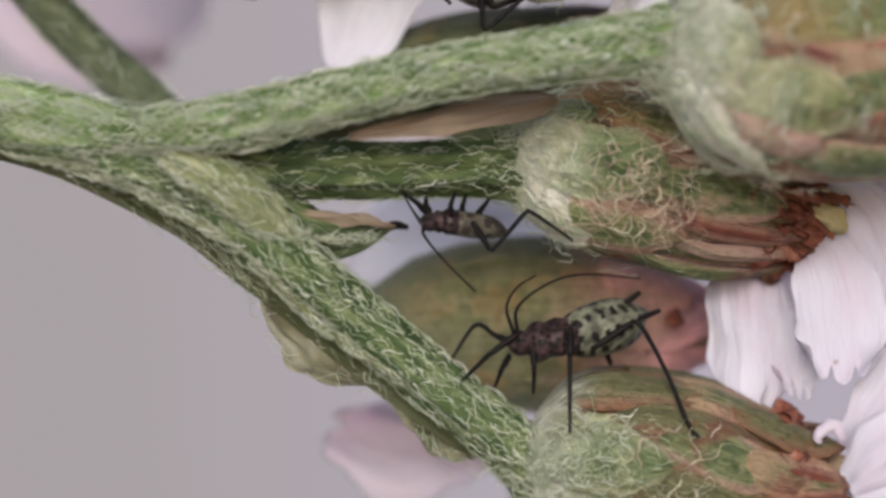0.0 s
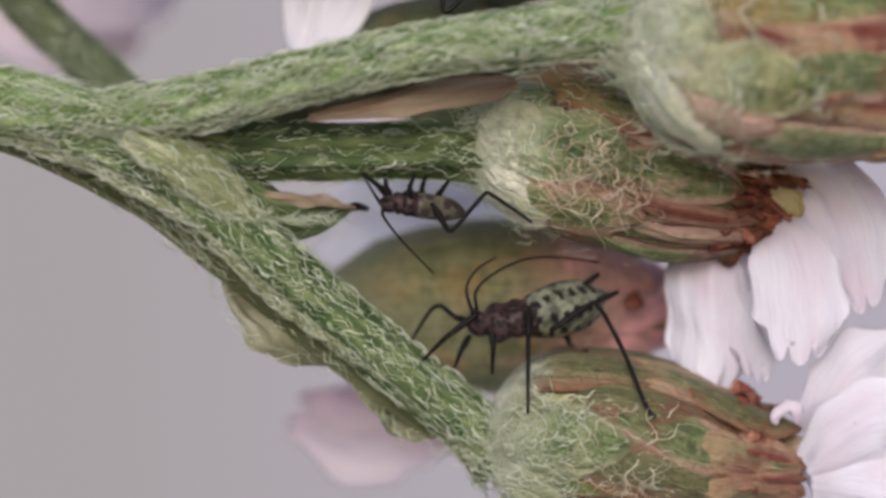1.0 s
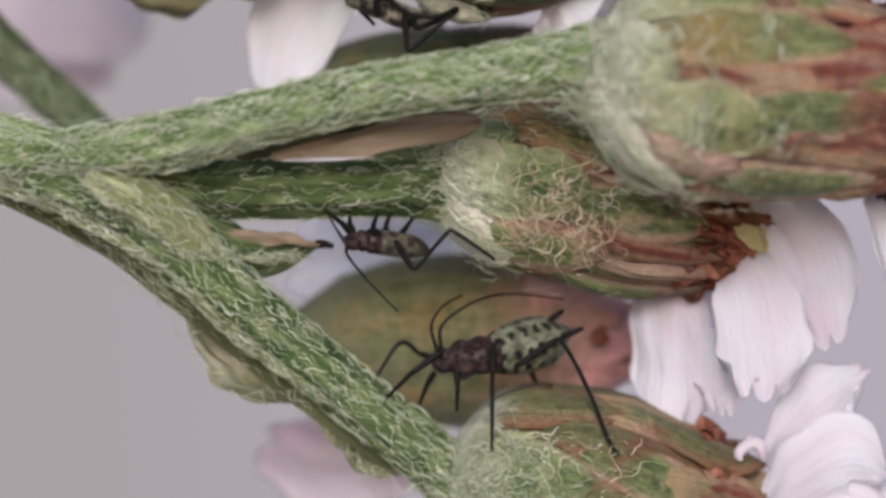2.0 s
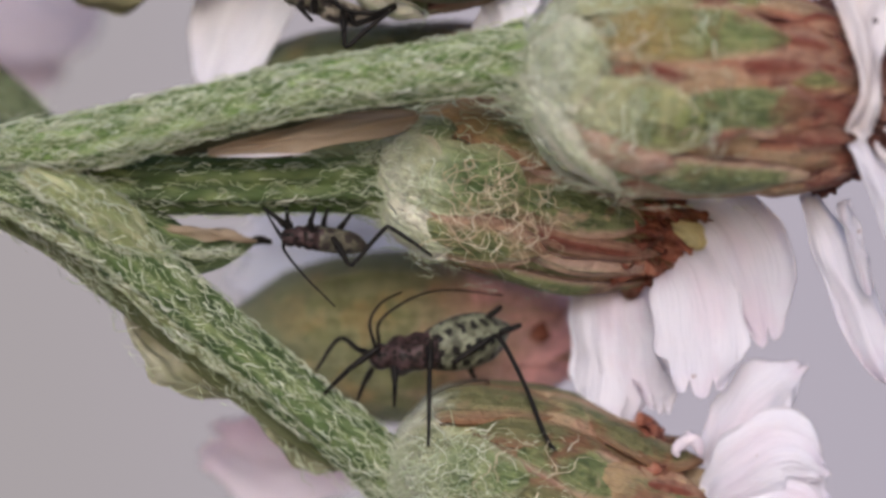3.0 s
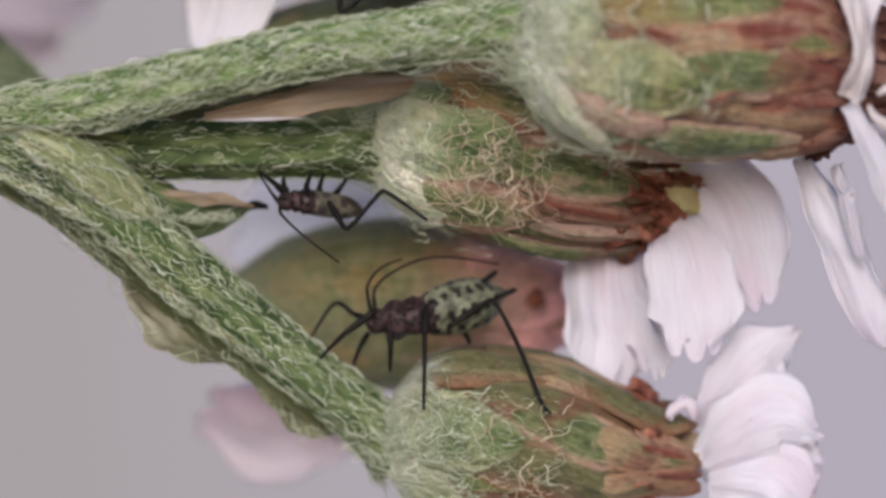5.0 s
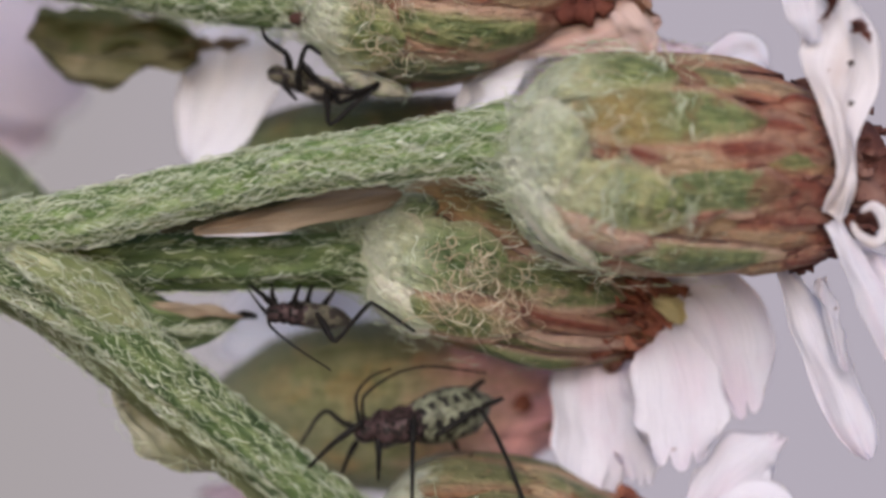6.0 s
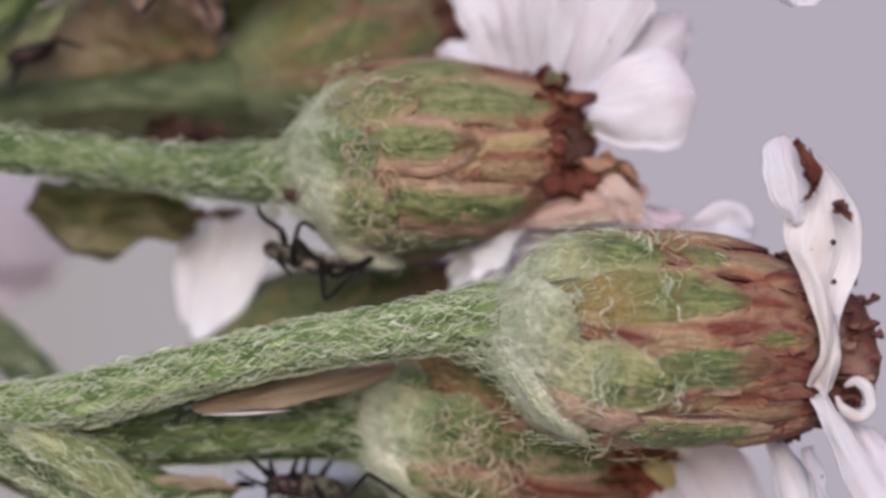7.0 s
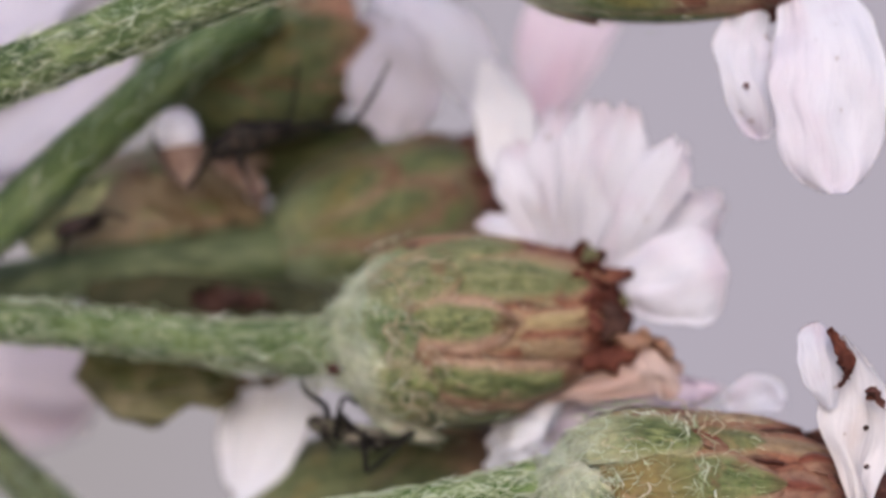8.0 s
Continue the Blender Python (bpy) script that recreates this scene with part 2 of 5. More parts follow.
SCALES = {
    "fresh": make_scale("bract_fresh_green", (0.046, 0.068, 0.019), (0.185, 0.205, 0.084), (0.265, 0.255, 0.14), (0.38, 0.37, 0.26), (0.12, 0.08, 0.04), (0.285, 0.295, 0.175), 0.72, 1.1, 0.1, 0.3),
    "leafy": make_scale("bract_leaf_green", (0.040, 0.068, 0.020), (0.150, 0.190, 0.084), (0.22, 0.235, 0.13), (0.34, 0.35, 0.25), (0.10, 0.08, 0.04), (0.24, 0.275, 0.165), 0.76, 1.1, 0.1, 0.25),
    "lens": make_scale("bract_green_keel", (0.058, 0.080, 0.027), (0.180, 0.188, 0.084), (0.32, 0.215, 0.155), (0.17, 0.080, 0.055), (0.13, 0.040, 0.028), None, 0.58, 0.95, 0.4, 0.55),
    "green_lens": make_scale("bract_dark_green_keel", (0.052, 0.074, 0.026), (0.150, 0.165, 0.075), (0.34, 0.24, 0.18), (0.16, 0.070, 0.048), (0.13, 0.038, 0.028), None, 0.74, 1.02, 0.3, 0.5),
    # olive-drab, darkened with the shade that lies on head C
    "drab": make_scale("bract_shaded_drab_olive", (0.066, 0.070, 0.028), (0.130, 0.120, 0.058), (0.165, 0.112, 0.066), (0.19, 0.085, 0.035), (0.15, 0.055, 0.034), None, 0.6, 0.9, 0.3, 0.7),
    "olive": make_scale("bract_olive_green", (0.088, 0.102, 0.040), (0.20, 0.20, 0.10), (0.27, 0.205, 0.125), (0.20, 0.15, 0.085), (0.17, 0.09, 0.05), None, 0.78, 1.1, 0.2, 0.4),
    "ochre": make_scale("bract_ochre_foot", (0.066, 0.090, 0.028), (0.175, 0.190, 0.080), (0.31, 0.205, 0.140), (0.16, 0.065, 0.042), (0.12, 0.030, 0.022), (0.190, 0.135, 0.050), 0.76, 1.02, 0.35, 0.6),
    "ochre_tip": make_scale("bract_brown_green_tip", (0.085, 0.100, 0.038), (0.17, 0.165, 0.07), (0.27, 0.165, 0.095), (0.18, 0.075, 0.050), (0.15, 0.05, 0.036), (0.25, 0.15, 0.065), 0.62, 0.95, 0.35, 0.4),
    "tan": make_scale("bract_pinkish_tan", (0.20, 0.165, 0.10), (0.33, 0.25, 0.185), (0.37, 0.255, 0.205), (0.20, 0.085, 0.060), (0.17, 0.055, 0.040), None, 0.34, 0.62, 0.5, 0.5),
    # tan with a green keel, darkened with the same shade
    "tan_green": make_scale("bract_shaded_tan_green", (0.060, 0.074, 0.032), (0.14, 0.145, 0.07), (0.25, 0.18, 0.12), (0.22, 0.115, 0.070), (0.21, 0.090, 0.062), (0.27, 0.19, 0.11), 0.44, 1.0, 0.3, 0.45),
    "rust": make_scale("bract_rust_brown", (0.20, 0.128, 0.072), (0.29, 0.200, 0.128), (0.23, 0.096, 0.060), (0.085, 0.022, 0.016), (0.100, 0.022, 0.016), None, 0.50, 0.75, 0.7, 0.9),
    "stain": make_scale("bract_dried_stain", (0.110, 0.024, 0.016), (0.17, 0.052, 0.034), (0.27, 0.155, 0.11), (0.29, 0.18, 0.13), (0.12, 0.036, 0.026), None, 0.34, 0.80, 0.25, 0.7),
    "straw": make_scale("bract_straw", (0.33, 0.25, 0.13), (0.42, 0.31, 0.18), (0.30, 0.175, 0.115), (0.17, 0.065, 0.042), (0.17, 0.06, 0.042), None, 0.62, 0.92, 0.5, 0.5),
    "dark": make_scale("bract_shaded_keel", (0.045, 0.058, 0.026), (0.105, 0.110, 0.060), (0.22, 0.16, 0.115), (0.13, 0.07, 0.045), (0.14, 0.055, 0.036), None, 0.7, 0.92, 0.35, 0.4),
    "pale": make_scale("bract_pale_edge", (0.17, 0.20, 0.105), (0.40, 0.42, 0.31), (0.52, 0.52, 0.43), (0.56, 0.56, 0.47), (0.26, 0.16, 0.11), None, 0.4, 1.1, 0.1, 0.6),
    "woolly": make_scale("bract_woolly_foot", (0.105, 0.128, 0.052), (0.30, 0.315, 0.20), (0.37, 0.37, 0.27), (0.42, 0.42, 0.33), (0.24, 0.16, 0.10), None, 0.8, 1.1, 0.1, 0.2),
}


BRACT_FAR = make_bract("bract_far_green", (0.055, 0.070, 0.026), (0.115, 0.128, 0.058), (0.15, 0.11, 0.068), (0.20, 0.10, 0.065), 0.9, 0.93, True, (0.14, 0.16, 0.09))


def make_body(name, a, b2, c2, scale=1100.0):
    m, t, b = material(name, 0.75)
    b.inputs["Specular IOR Level"].default_value = 0.12
    t.links.new(ramp(t, noise_at(t, scale, 5.0), [(0.3, a), (0.52, b2), (0.72, c2)]), b.inputs["Base Color"])
    bump(t, b, noise_at(t, 5000.0, 3.0), 0.05, 0.8)
    return m


CORE = make_bract("receptacle_skin", (0.13, 0.17, 0.06), (0.24, 0.27, 0.13), (0.30, 0.22, 0.13), (0.24, 0.11, 0.07), 3.0, 0.55)

RUST = make_body("withered_floret", (0.042, 0.013, 0.012), (0.11, 0.046, 0.038), (0.21, 0.12, 0.10))
# Rust lightened to make up for the shade over the florets of head B.
RUST_LIGHT = make_body("lightened_rust", (0.050, 0.013, 0.010), (0.175, 0.060, 0.040), (0.36, 0.20, 0.145), 2200.0)
SHADE_LEAF = make_body("dark_olive_bract_shade", (0.012, 0.014, 0.007), (0.032, 0.032, 0.016), (0.075, 0.052, 0.034))
CALYX = make_body("calyx_skin", (0.13, 0.075, 0.062), (0.23, 0.155, 0.13), (0.34, 0.26, 0.225), 1500.0)
STRAW = make_body("straw_scale", (0.085, 0.045, 0.028), (0.19, 0.132, 0.085), (0.33, 0.265, 0.185))
MAROON = make_body("maroon_bract", (0.018, 0.009, 0.008), (0.05, 0.024, 0.02), (0.10, 0.055, 0.042))
DARK_RUST = make_body("dark_rust", (0.03, 0.008, 0.006), (0.09, 0.028, 0.02), (0.16, 0.06, 0.045))
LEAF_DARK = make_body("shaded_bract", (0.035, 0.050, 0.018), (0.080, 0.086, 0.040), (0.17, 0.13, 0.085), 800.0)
LEAF_BROWN = make_body("brown_bract_edge", (0.050, 0.056, 0.024), (0.125, 0.112, 0.066), (0.23, 0.185, 0.13), 900.0)
LEAF_PALE = make_body("pale_bract", (0.15, 0.17, 0.09), (0.28, 0.30, 0.18), (0.42, 0.42, 0.31))
TAN = make_body("dry_bract", (0.085, 0.058, 0.034), (0.175, 0.13, 0.083), (0.30, 0.245, 0.17))
LEAF = make_body("bract_leaf", (0.095, 0.10, 0.055), (0.18, 0.18, 0.12), (0.31, 0.295, 0.235))


def make_petal(name, white, tint, amount, spots=0.0):
    m, t, b = material(name, 0.7)
    b.inputs["Specular IOR Level"].default_value = 0.15
    vein = uv_noise(t, 3.0, 7.0, 0.6, 4.0)
    fine = uv_noise(t, 9.0, 6.0, 0.7, 4.0)
    big = uv_noise(t, 1.3, 1.5, 1.2, 3.0)
    crepe = noise_at(t, 2600.0, 5.0, None, "Object", 0.7)
    shade = tuple(0.72 * a for a in white[:2]) + (0.76 * white[2],)
    c = mix(t, calc(t, "MULTIPLY", smooth(t, big, 0.42, 0.75), amount), white, tint)
    # veins and thin, less white patches
    c = mix(t, calc(t, "MULTIPLY", smooth(t, vein, 0.50, 0.70), 0.22), c, shade)
    c = mix(t, calc(t, "MULTIPLY", smooth(t, calc(t, "ADD", calc(t, "MULTIPLY", fine, 0.6), calc(t, "MULTIPLY", crepe, 0.4)), 0.50, 0.66), 0.28), c, shade)
    c = mix(t, calc(t, "MULTIPLY", smooth(t, noise_at(t, 900.0, 3.0), 0.52, 0.70), 0.3), c, tint)
    if spots:
        s = noise_at(t, 2600.0, 2.0)
        c = mix(t, calc(t, "MULTIPLY", smooth(t, s, 0.70, 0.76), spots), c, (0.22, 0.10, 0.07))
    # a faint blush along the outer edge
    u, v = uv(t)
    tip = calc(t, "MULTIPLY", smooth(t, calc(t, "ADD", v, calc(t, "MULTIPLY", calc(t, "SUBTRACT", big, 0.5), 0.6)), 0.76, 1.0), 0.32)
    c = mix(t, tip, c, tint)
    t.links.new(c, b.inputs["Base Color"])
    bump(t, b, calc(t, "ADD", calc(t, "MULTIPLY", vein, 1.3), calc(t, "ADD", calc(t, "MULTIPLY", fine, 0.8), calc(t, "MULTIPLY", crepe, 0.9))), 0.09, 0.55)
    translucent(t, b, c, 0.30)
    return m


PETAL = make_petal("petal_white", (0.70, 0.69, 0.78), (0.64, 0.53, 0.64), 0.5, 0.5)
# Whiter copy of PETAL: puts light into the colour of petals standing in shadow.
PETAL_LIT = make_petal("petal_lit_white", (0.84, 0.84, 0.91), (0.79, 0.77, 0.86), 0.4)
PETAL_PINK = make_petal("petal_pink", (0.75, 0.68, 0.76), (0.66, 0.50, 0.63), 0.7)
# White petal greyed, with the shade of the petals behind in its colour.
PETAL_SHADE = make_petal("petal_shaded_white", (0.57, 0.54, 0.63), (0.52, 0.46, 0.54), 0.6)
PETAL_FAINT = make_petal("petal_faint_pink", (0.68, 0.60, 0.66), (0.64, 0.54, 0.62), 0.5)
PETAL_ROSE = make_petal("petal_rose", (0.78, 0.66, 0.74), (0.74, 0.53, 0.65), 0.8)
PAPERY = make_petal("papery_bract", (0.40, 0.32, 0.24), (0.17, 0.098, 0.052), 0.8, 0.8)
ORANGE_DRY = make_petal("orange_dry_scale", (0.42, 0.25, 0.18), (0.22, 0.085, 0.050), 0.9)
CLAW = make_petal("petal_yellow_foot", (0.60, 0.55, 0.32), (0.44, 0.34, 0.16), 0.7)
PETAL_BLUSH = make_petal("petal_blush", (0.62, 0.48, 0.45), (0.50, 0.28, 0.215), 0.7)
PETAL_DRY = make_petal("petal_withered", (0.72, 0.69, 0.74), (0.58, 0.48, 0.46), 0.6, 1.0)


def make_hair(name, color, dull):
    """Hairs, each of its own shade."""
    m, t, b = material(name, 0.45)
    g = t.nodes.new("ShaderNodeNewGeometry")
    c = ramp(t, g.outputs["Random Per Island"], [(0.0, dull), (0.75, tuple(0.5 * (a + q) for a, q in zip(color, dull))), (1.0, color)])
    t.links.new(c, b.inputs["Base Color"])
    translucent(t, b, c, 0.35)
    return m


HAIR = make_hair("white_hair", (0.84, 0.86, 0.78), (0.36, 0.43, 0.25))
HAIR_TAN = make_hair("tan_hair", (0.80, 0.74, 0.61), (0.42, 0.32, 0.22))


def make_aphid(name, base, patch, spot, scale, rough, bars=False):
    m, t, b = material(name, rough)
    c = ramp(t, noise_at(t, scale, 5.0), [(0.35, base), (0.62, patch)])
    v = t.nodes.new("ShaderNodeTexVoronoi")
    v.inputs["Scale"].default_value = scale * 1.6
    tc = t.nodes.new("ShaderNodeTexCoord")
    t.links.new(tc.outputs["Object"], v.inputs["Vector"])
    if bars:
        # dark bars in rows across the segments of the back
        uu, vv = uv(t)
        wob = calc(t, "MULTIPLY", calc(t, "SUBTRACT", noise_at(t, 4200.0, 4.0), 0.5), 7.0)
        rows = calc(t, "SINE", calc(t, "ADD", calc(t, "MULTIPLY", vv, 30.0), wob))
        lines = calc(t, "SINE", calc(t, "ADD", calc(t, "MULTIPLY", uu, 50.3), wob))
        c = mix(t, calc(t, "MULTIPLY", smooth(t, rows, -0.25, 0.35), smooth(t, lines, -0.3, 0.3)), c, spot)
    else:
        c = mix(t, smooth(t, v.outputs["Distance"], 0.52, 0.40), c, spot)
    t.links.new(c, b.inputs["Base Color"])
    bump(t, b, noise_at(t, 9000.0, 3.0), 0.03, 0.6)
    b.inputs["Specular IOR Level"].default_value = 0.14
    return m


APHID_BELLY = make_aphid("aphid_abdomen", (0.050, 0.052, 0.036), (0.170, 0.178, 0.128), (0.009, 0.008, 0.008), 4600.0, 0.45, True)
APHID_HEAD = make_aphid("aphid_head", (0.016, 0.010, 0.010), (0.058, 0.035, 0.036), (0.012, 0.009, 0.009), 6000.0, 0.45)
APHID_LEG = make_aphid("aphid_leg", (0.003, 0.0025, 0.0025), (0.009, 0.007, 0.006), (0.004, 0.003, 0.003), 4000.0, 0.55)
APHID_DARK = make_aphid("aphid_blackish", (0.010, 0.008, 0.007), (0.035, 0.026, 0.022), (0.008, 0.006, 0.006), 4000.0, 0.5)
APHID_PALE = make_aphid("aphid_pale_grey", (0.055, 0.048, 0.040), (0.27, 0.24, 0.20), (0.03, 0.024, 0.022), 3600.0, 0.4)
APHID_GREY = make_aphid("aphid_grey", (0.022, 0.020, 0.016), (0.10, 0.09, 0.065), (0.025, 0.02, 0.018), 4000.0, 0.4)


# ---- geometry ----
class Geo:
    """Vertices, faces and a UV a vertex, in millimetres."""

    def __init__(self):
        self.v, self.f, self.uv, self.along = [], [], [], []

    def sheet(self, rows, uvs, closed=False, flip=False):
        """Joins rows of points into a strip of quads."""
        k, n = len(self.v), len(rows[0])
        for r, q in zip(rows, uvs):
            self.v += [tuple(p) for p in r]
            self.uv += q
        for i in range(len(rows) - 1):
            for j in range(n if closed else n - 1):
                a, b = k + i * n + j, k + i * n + (j + 1) % n
                c, d = b + n, a + n
                self.f.append((a, d, c, b) if flip else (a, b, c, d))
        return k

    def cap(self, first, n, flip=False):
        ids = list(range(first, first + n))
        self.f.append(tuple(ids if flip else ids[::-1]))


def part(name, geo, mat, parent=None, label="", origin=None, kind="", flat=False):
    """One mesh object under a thing or a part, from a Geo in millimetres of the world."""
    base = Vector(parent["at"]) if parent else Vector((0, 0, 0))
    o = Vector(origin) if origin is not None else base
    co = (np.array(geo.v, dtype=float) - np.array(o)) * U
    me = bpy.data.meshes.new(name)
    me.from_pydata(co.tolist(), [], geo.f)
    me.materials.append(mat)
    layer = me.uv_layers.new(name="UVMap")
    idx = np.zeros(len(me.loops), dtype=np.int32)
    me.loops.foreach_get("vertex_index", idx)
    layer.data.foreach_set("uv", np.array(geo.uv, dtype=np.float32)[idx].ravel())
    if geo.along:
        second = me.uv_layers.new(name="Along")
        second.data.foreach_set("uv", np.array([(s, 0.0) for s in geo.along], dtype=np.float32)[idx].ravel())
    if not flat:
        me.polygons.foreach_set("use_smooth", [True] * len(me.polygons))
    me.update()
    ob = new(name, me)
    ob["at"] = tuple(o)
    if parent:
        ob.parent = parent
        ob.location = (o - base) * U
    else:
        ob.location = o * U
    return tagged(ob, label, "", "", kind)


def thing(name, at, label, category, group=""):
    """An Empty at the base of a thing."""
    ob = new(name)
    ob.empty_display_size = 0.001
    ob.location = Vector(at) * U
    ob["at"] = tuple(at)
    return tagged(ob, label, category, group)


def spline(pts, n):
    """n + 1 points and parameters along a smooth curve through pts."""
    p = [Vector(q) for q in pts]
    if len(p) == 2:
        return [p[0].lerp(p[1], i / n) for i in range(n + 1)]
    p = [2 * p[0] - p[1]] + p + [2 * p[-1] - p[-2]]
    out, m = [], len(p) - 3
    for i in range(n + 1):
        x = i / n * m
        k = min(int(x), m - 1)
        s = x - k
        a, b, c, d = p[k:k + 4]
        out.append(0.5 * ((2 * b) + (c - a) * s + (2 * a - 5 * b + 4 * c - d) * s * s + (3 * b - a - 3 * c + d) * s ** 3))
    return out


def values(vals, n):
    return [v.x for v in spline([(x, 0, 0) for x in vals], n)]


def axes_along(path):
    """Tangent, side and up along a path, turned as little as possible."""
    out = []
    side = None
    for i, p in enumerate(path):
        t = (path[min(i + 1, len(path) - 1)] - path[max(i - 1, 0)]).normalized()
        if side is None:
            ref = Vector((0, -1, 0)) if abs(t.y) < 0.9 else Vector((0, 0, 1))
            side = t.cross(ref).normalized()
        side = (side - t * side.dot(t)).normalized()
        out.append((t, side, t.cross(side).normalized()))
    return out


def tube(geo, pts, radii, n=10, seg=12, ridge=0.0, ribs=7, rough=0.0, caps=True):
    """A tapered, ribbed tube; returns (point, normal, tangent) samples of its skin."""
    path, rad = spline(pts, seg), values(radii, seg)
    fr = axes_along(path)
    rows, uvs, skin = [], [], []
    run = 0.0
    for i, (p, r, (t, a, b)) in enumerate(zip(path, rad, fr)):
        if i:
            run += (p - path[i - 1]).length
        row = []
        for j in range(n):
            w = 2 * math.pi * j / n
            d = a * math.cos(w) + b * math.sin(w)
            k = 1 + ridge * math.cos(ribs * w + 0.15 * run)
            if rough:
                k += rough * noise.noise(p * 1.7 + d * 2.3)
            row.append(p + d * max(r, 0.002) * k)
            skin.append((row[-1], d, t))
        rows.append(row)
        uvs.append([(j / n, run) for j in range(n)])
    k = geo.sheet(rows, uvs, closed=True, flip=True)
    if caps:
        geo.cap(k, n, flip=True)
        geo.cap(k + seg * n, n)
    return skin


def ball(geo, c, rx, ry=None, rz=None, axis=(1, 0, 0), n=12, m=8, rough=0.0):
    """An uneven ellipsoid whose long axis is given."""
    ry = ry or rx
    rz = rz or ry
    q = Vector(axis).normalized().to_track_quat("X", "Z")
    rows, uvs = [], []
    for i in range(m + 1):
        a = math.pi * (0.02 + 0.96 * i / m)
        row = []
        for j in range(n):
            w = 2 * math.pi * j / n
            d = Vector((-math.cos(a), math.sin(a) * math.cos(w), math.sin(a) * math.sin(w)))
            s = 1 + (rough * noise.noise(Vector(c) * 3.1 + d * 1.9) if rough else 0)
            row.append(Vector(c) + q @ Vector((d.x * rx, d.y * ry, d.z * rz)) * s)
        rows.append(row)
        uvs.append([(j / n, i / m) for j in range(n)])
    k = geo.sheet(rows, uvs, closed=True)
    geo.cap(k, n)
    geo.cap(k + m * n, n, flip=True)


def blade(geo, pts, widths, face=(0, -1, 0), cup=0.0, teeth=0, bite=0.07, thick=0.05, seg=22, n=19, wave=0.0, groove=0.0, twist=(0.0, 0.0), seed=0):
    """A thin leaf or petal with two skins along a curve; face is the way that its upper side looks."""
    path, wid = spline(pts, seg), values(widths, seg)
    total = sum((path[i + 1] - path[i]).length for i in range(seg))
    top, low, uvs = [], [], []
    lobes = [1 + 0.5 * noise.noise(Vector((k * 1.9, seed * 2.7, 4.0))) for k in range(8)]
    for i, (p, w) in enumerate(zip(path, wid)):
        t = (path[min(i + 1, seg)] - path[max(i - 1, 0)]).normalized()
        v = i / seg
        if v > 0.82:
            w = w * math.sqrt(max(0.45 if teeth else 0.02, 1 - ((v - 0.82) / 0.185) ** 2))
        up = Vector(face)
        up = (up - t * up.dot(t)).normalized()
        tw = twist[0] + (twist[1] - twist[0]) * v
        up = Matrix.Rotation(tw, 3, t) @ up
        side = t.cross(up).normalized()
        ra, rb, q = [], [], []
        for j in range(n):
            x = 2 * j / (n - 1) - 1
            off = up * (-cup * w * x * x)
            if wave:
                off += up * wave * noise.noise(Vector((x * 1.3 + seed, v * 3.0, seed * 0.7)))
                off += side * wave * 0.6 * noise.noise(Vector((seed + 5.0, v * 5.0 + x, 1.0)))
            if groove:
                off += up * groove * (0.5 * math.cos(x * 6.0 + seed) + 1.8 * noise.noise(Vector((x * 4.0, v * 1.5, seed * 1.3))))
            if teeth:
                reach = abs(math.cos(x * math.pi * teeth / 2)) ** 0.4 if teeth % 2 else abs(math.sin(x * math.pi * teeth / 2)) ** 0.4
                long = lobes[min(int((x + 1) / 2 * max(teeth, 1)), 7)]
                off += t * (bite * total * v ** 4 * (reach * long - 1) - 0.10 * total * v ** 3 * x * x)
            rag = 1 + (0.13 * noise.noise(Vector((v * 4.5, seed * 3.1 + (7.0 if x > 0 else 0.0), 2.0))) * abs(x) if teeth else 0.0)
            at = p + side * x * max(w, 0.01) * rag + off
            h = thick * 0.5 * (1 - 0.7 * x * x)
            ra.append(at + up * h)
            rb.append(at - up * h)
            q.append((j / (n - 1), v))
        top.append(ra)
        low.append(rb)
        uvs.append(q)
    ka = geo.sheet(top, uvs, flip=True)
    kb = geo.sheet(low, uvs)
    rim = [i * n for i in range(seg + 1)] + [seg * n + j for j in range(1, n)] + [i * n + n - 1 for i in range(seg - 1, -1, -1)] + [j for j in range(n - 2, 0, -1)]
    for a, b in zip(rim, rim[1:] + rim[:1]):
        geo.f.append((ka + a, ka + b, kb + b, kb + a))


def hair(geo, p, way, up, length, r, rng, curl=0.5, loft=0.1):
    """One curly hair, a three-sided tube."""
    side = way.cross(up).normalized()
    c1, c2, ph = rng.uniform(-curl, curl), rng.uniform(-curl, curl), rng.uniform(0, 6.28)
    rows, uvs = [], []
    k = 8
    for i in range(k + 1):
        s = i / k
        bend = c1 * 0.7 * s * s + c2 * 0.22 * math.sin(s * 4.0 + c1 * 3.0) + 0.10 * curl * (math.sin(s * 8.0 + ph) - math.sin(ph))
        q = p + way * length * s + side * length * bend + up * length * loft * math.sin(math.pi * min(1.0, s * 1.15))
        rr = r * (1 - 0.6 * s)
        rows.append([q + side * rr, q - side * rr * 0.5 + up * rr * 0.86, q - side * rr * 0.5 - up * rr * 0.86])
        uvs.append([(0, s), (0.5, s), (1, s)])
    geo.sheet(rows, uvs, closed=True)


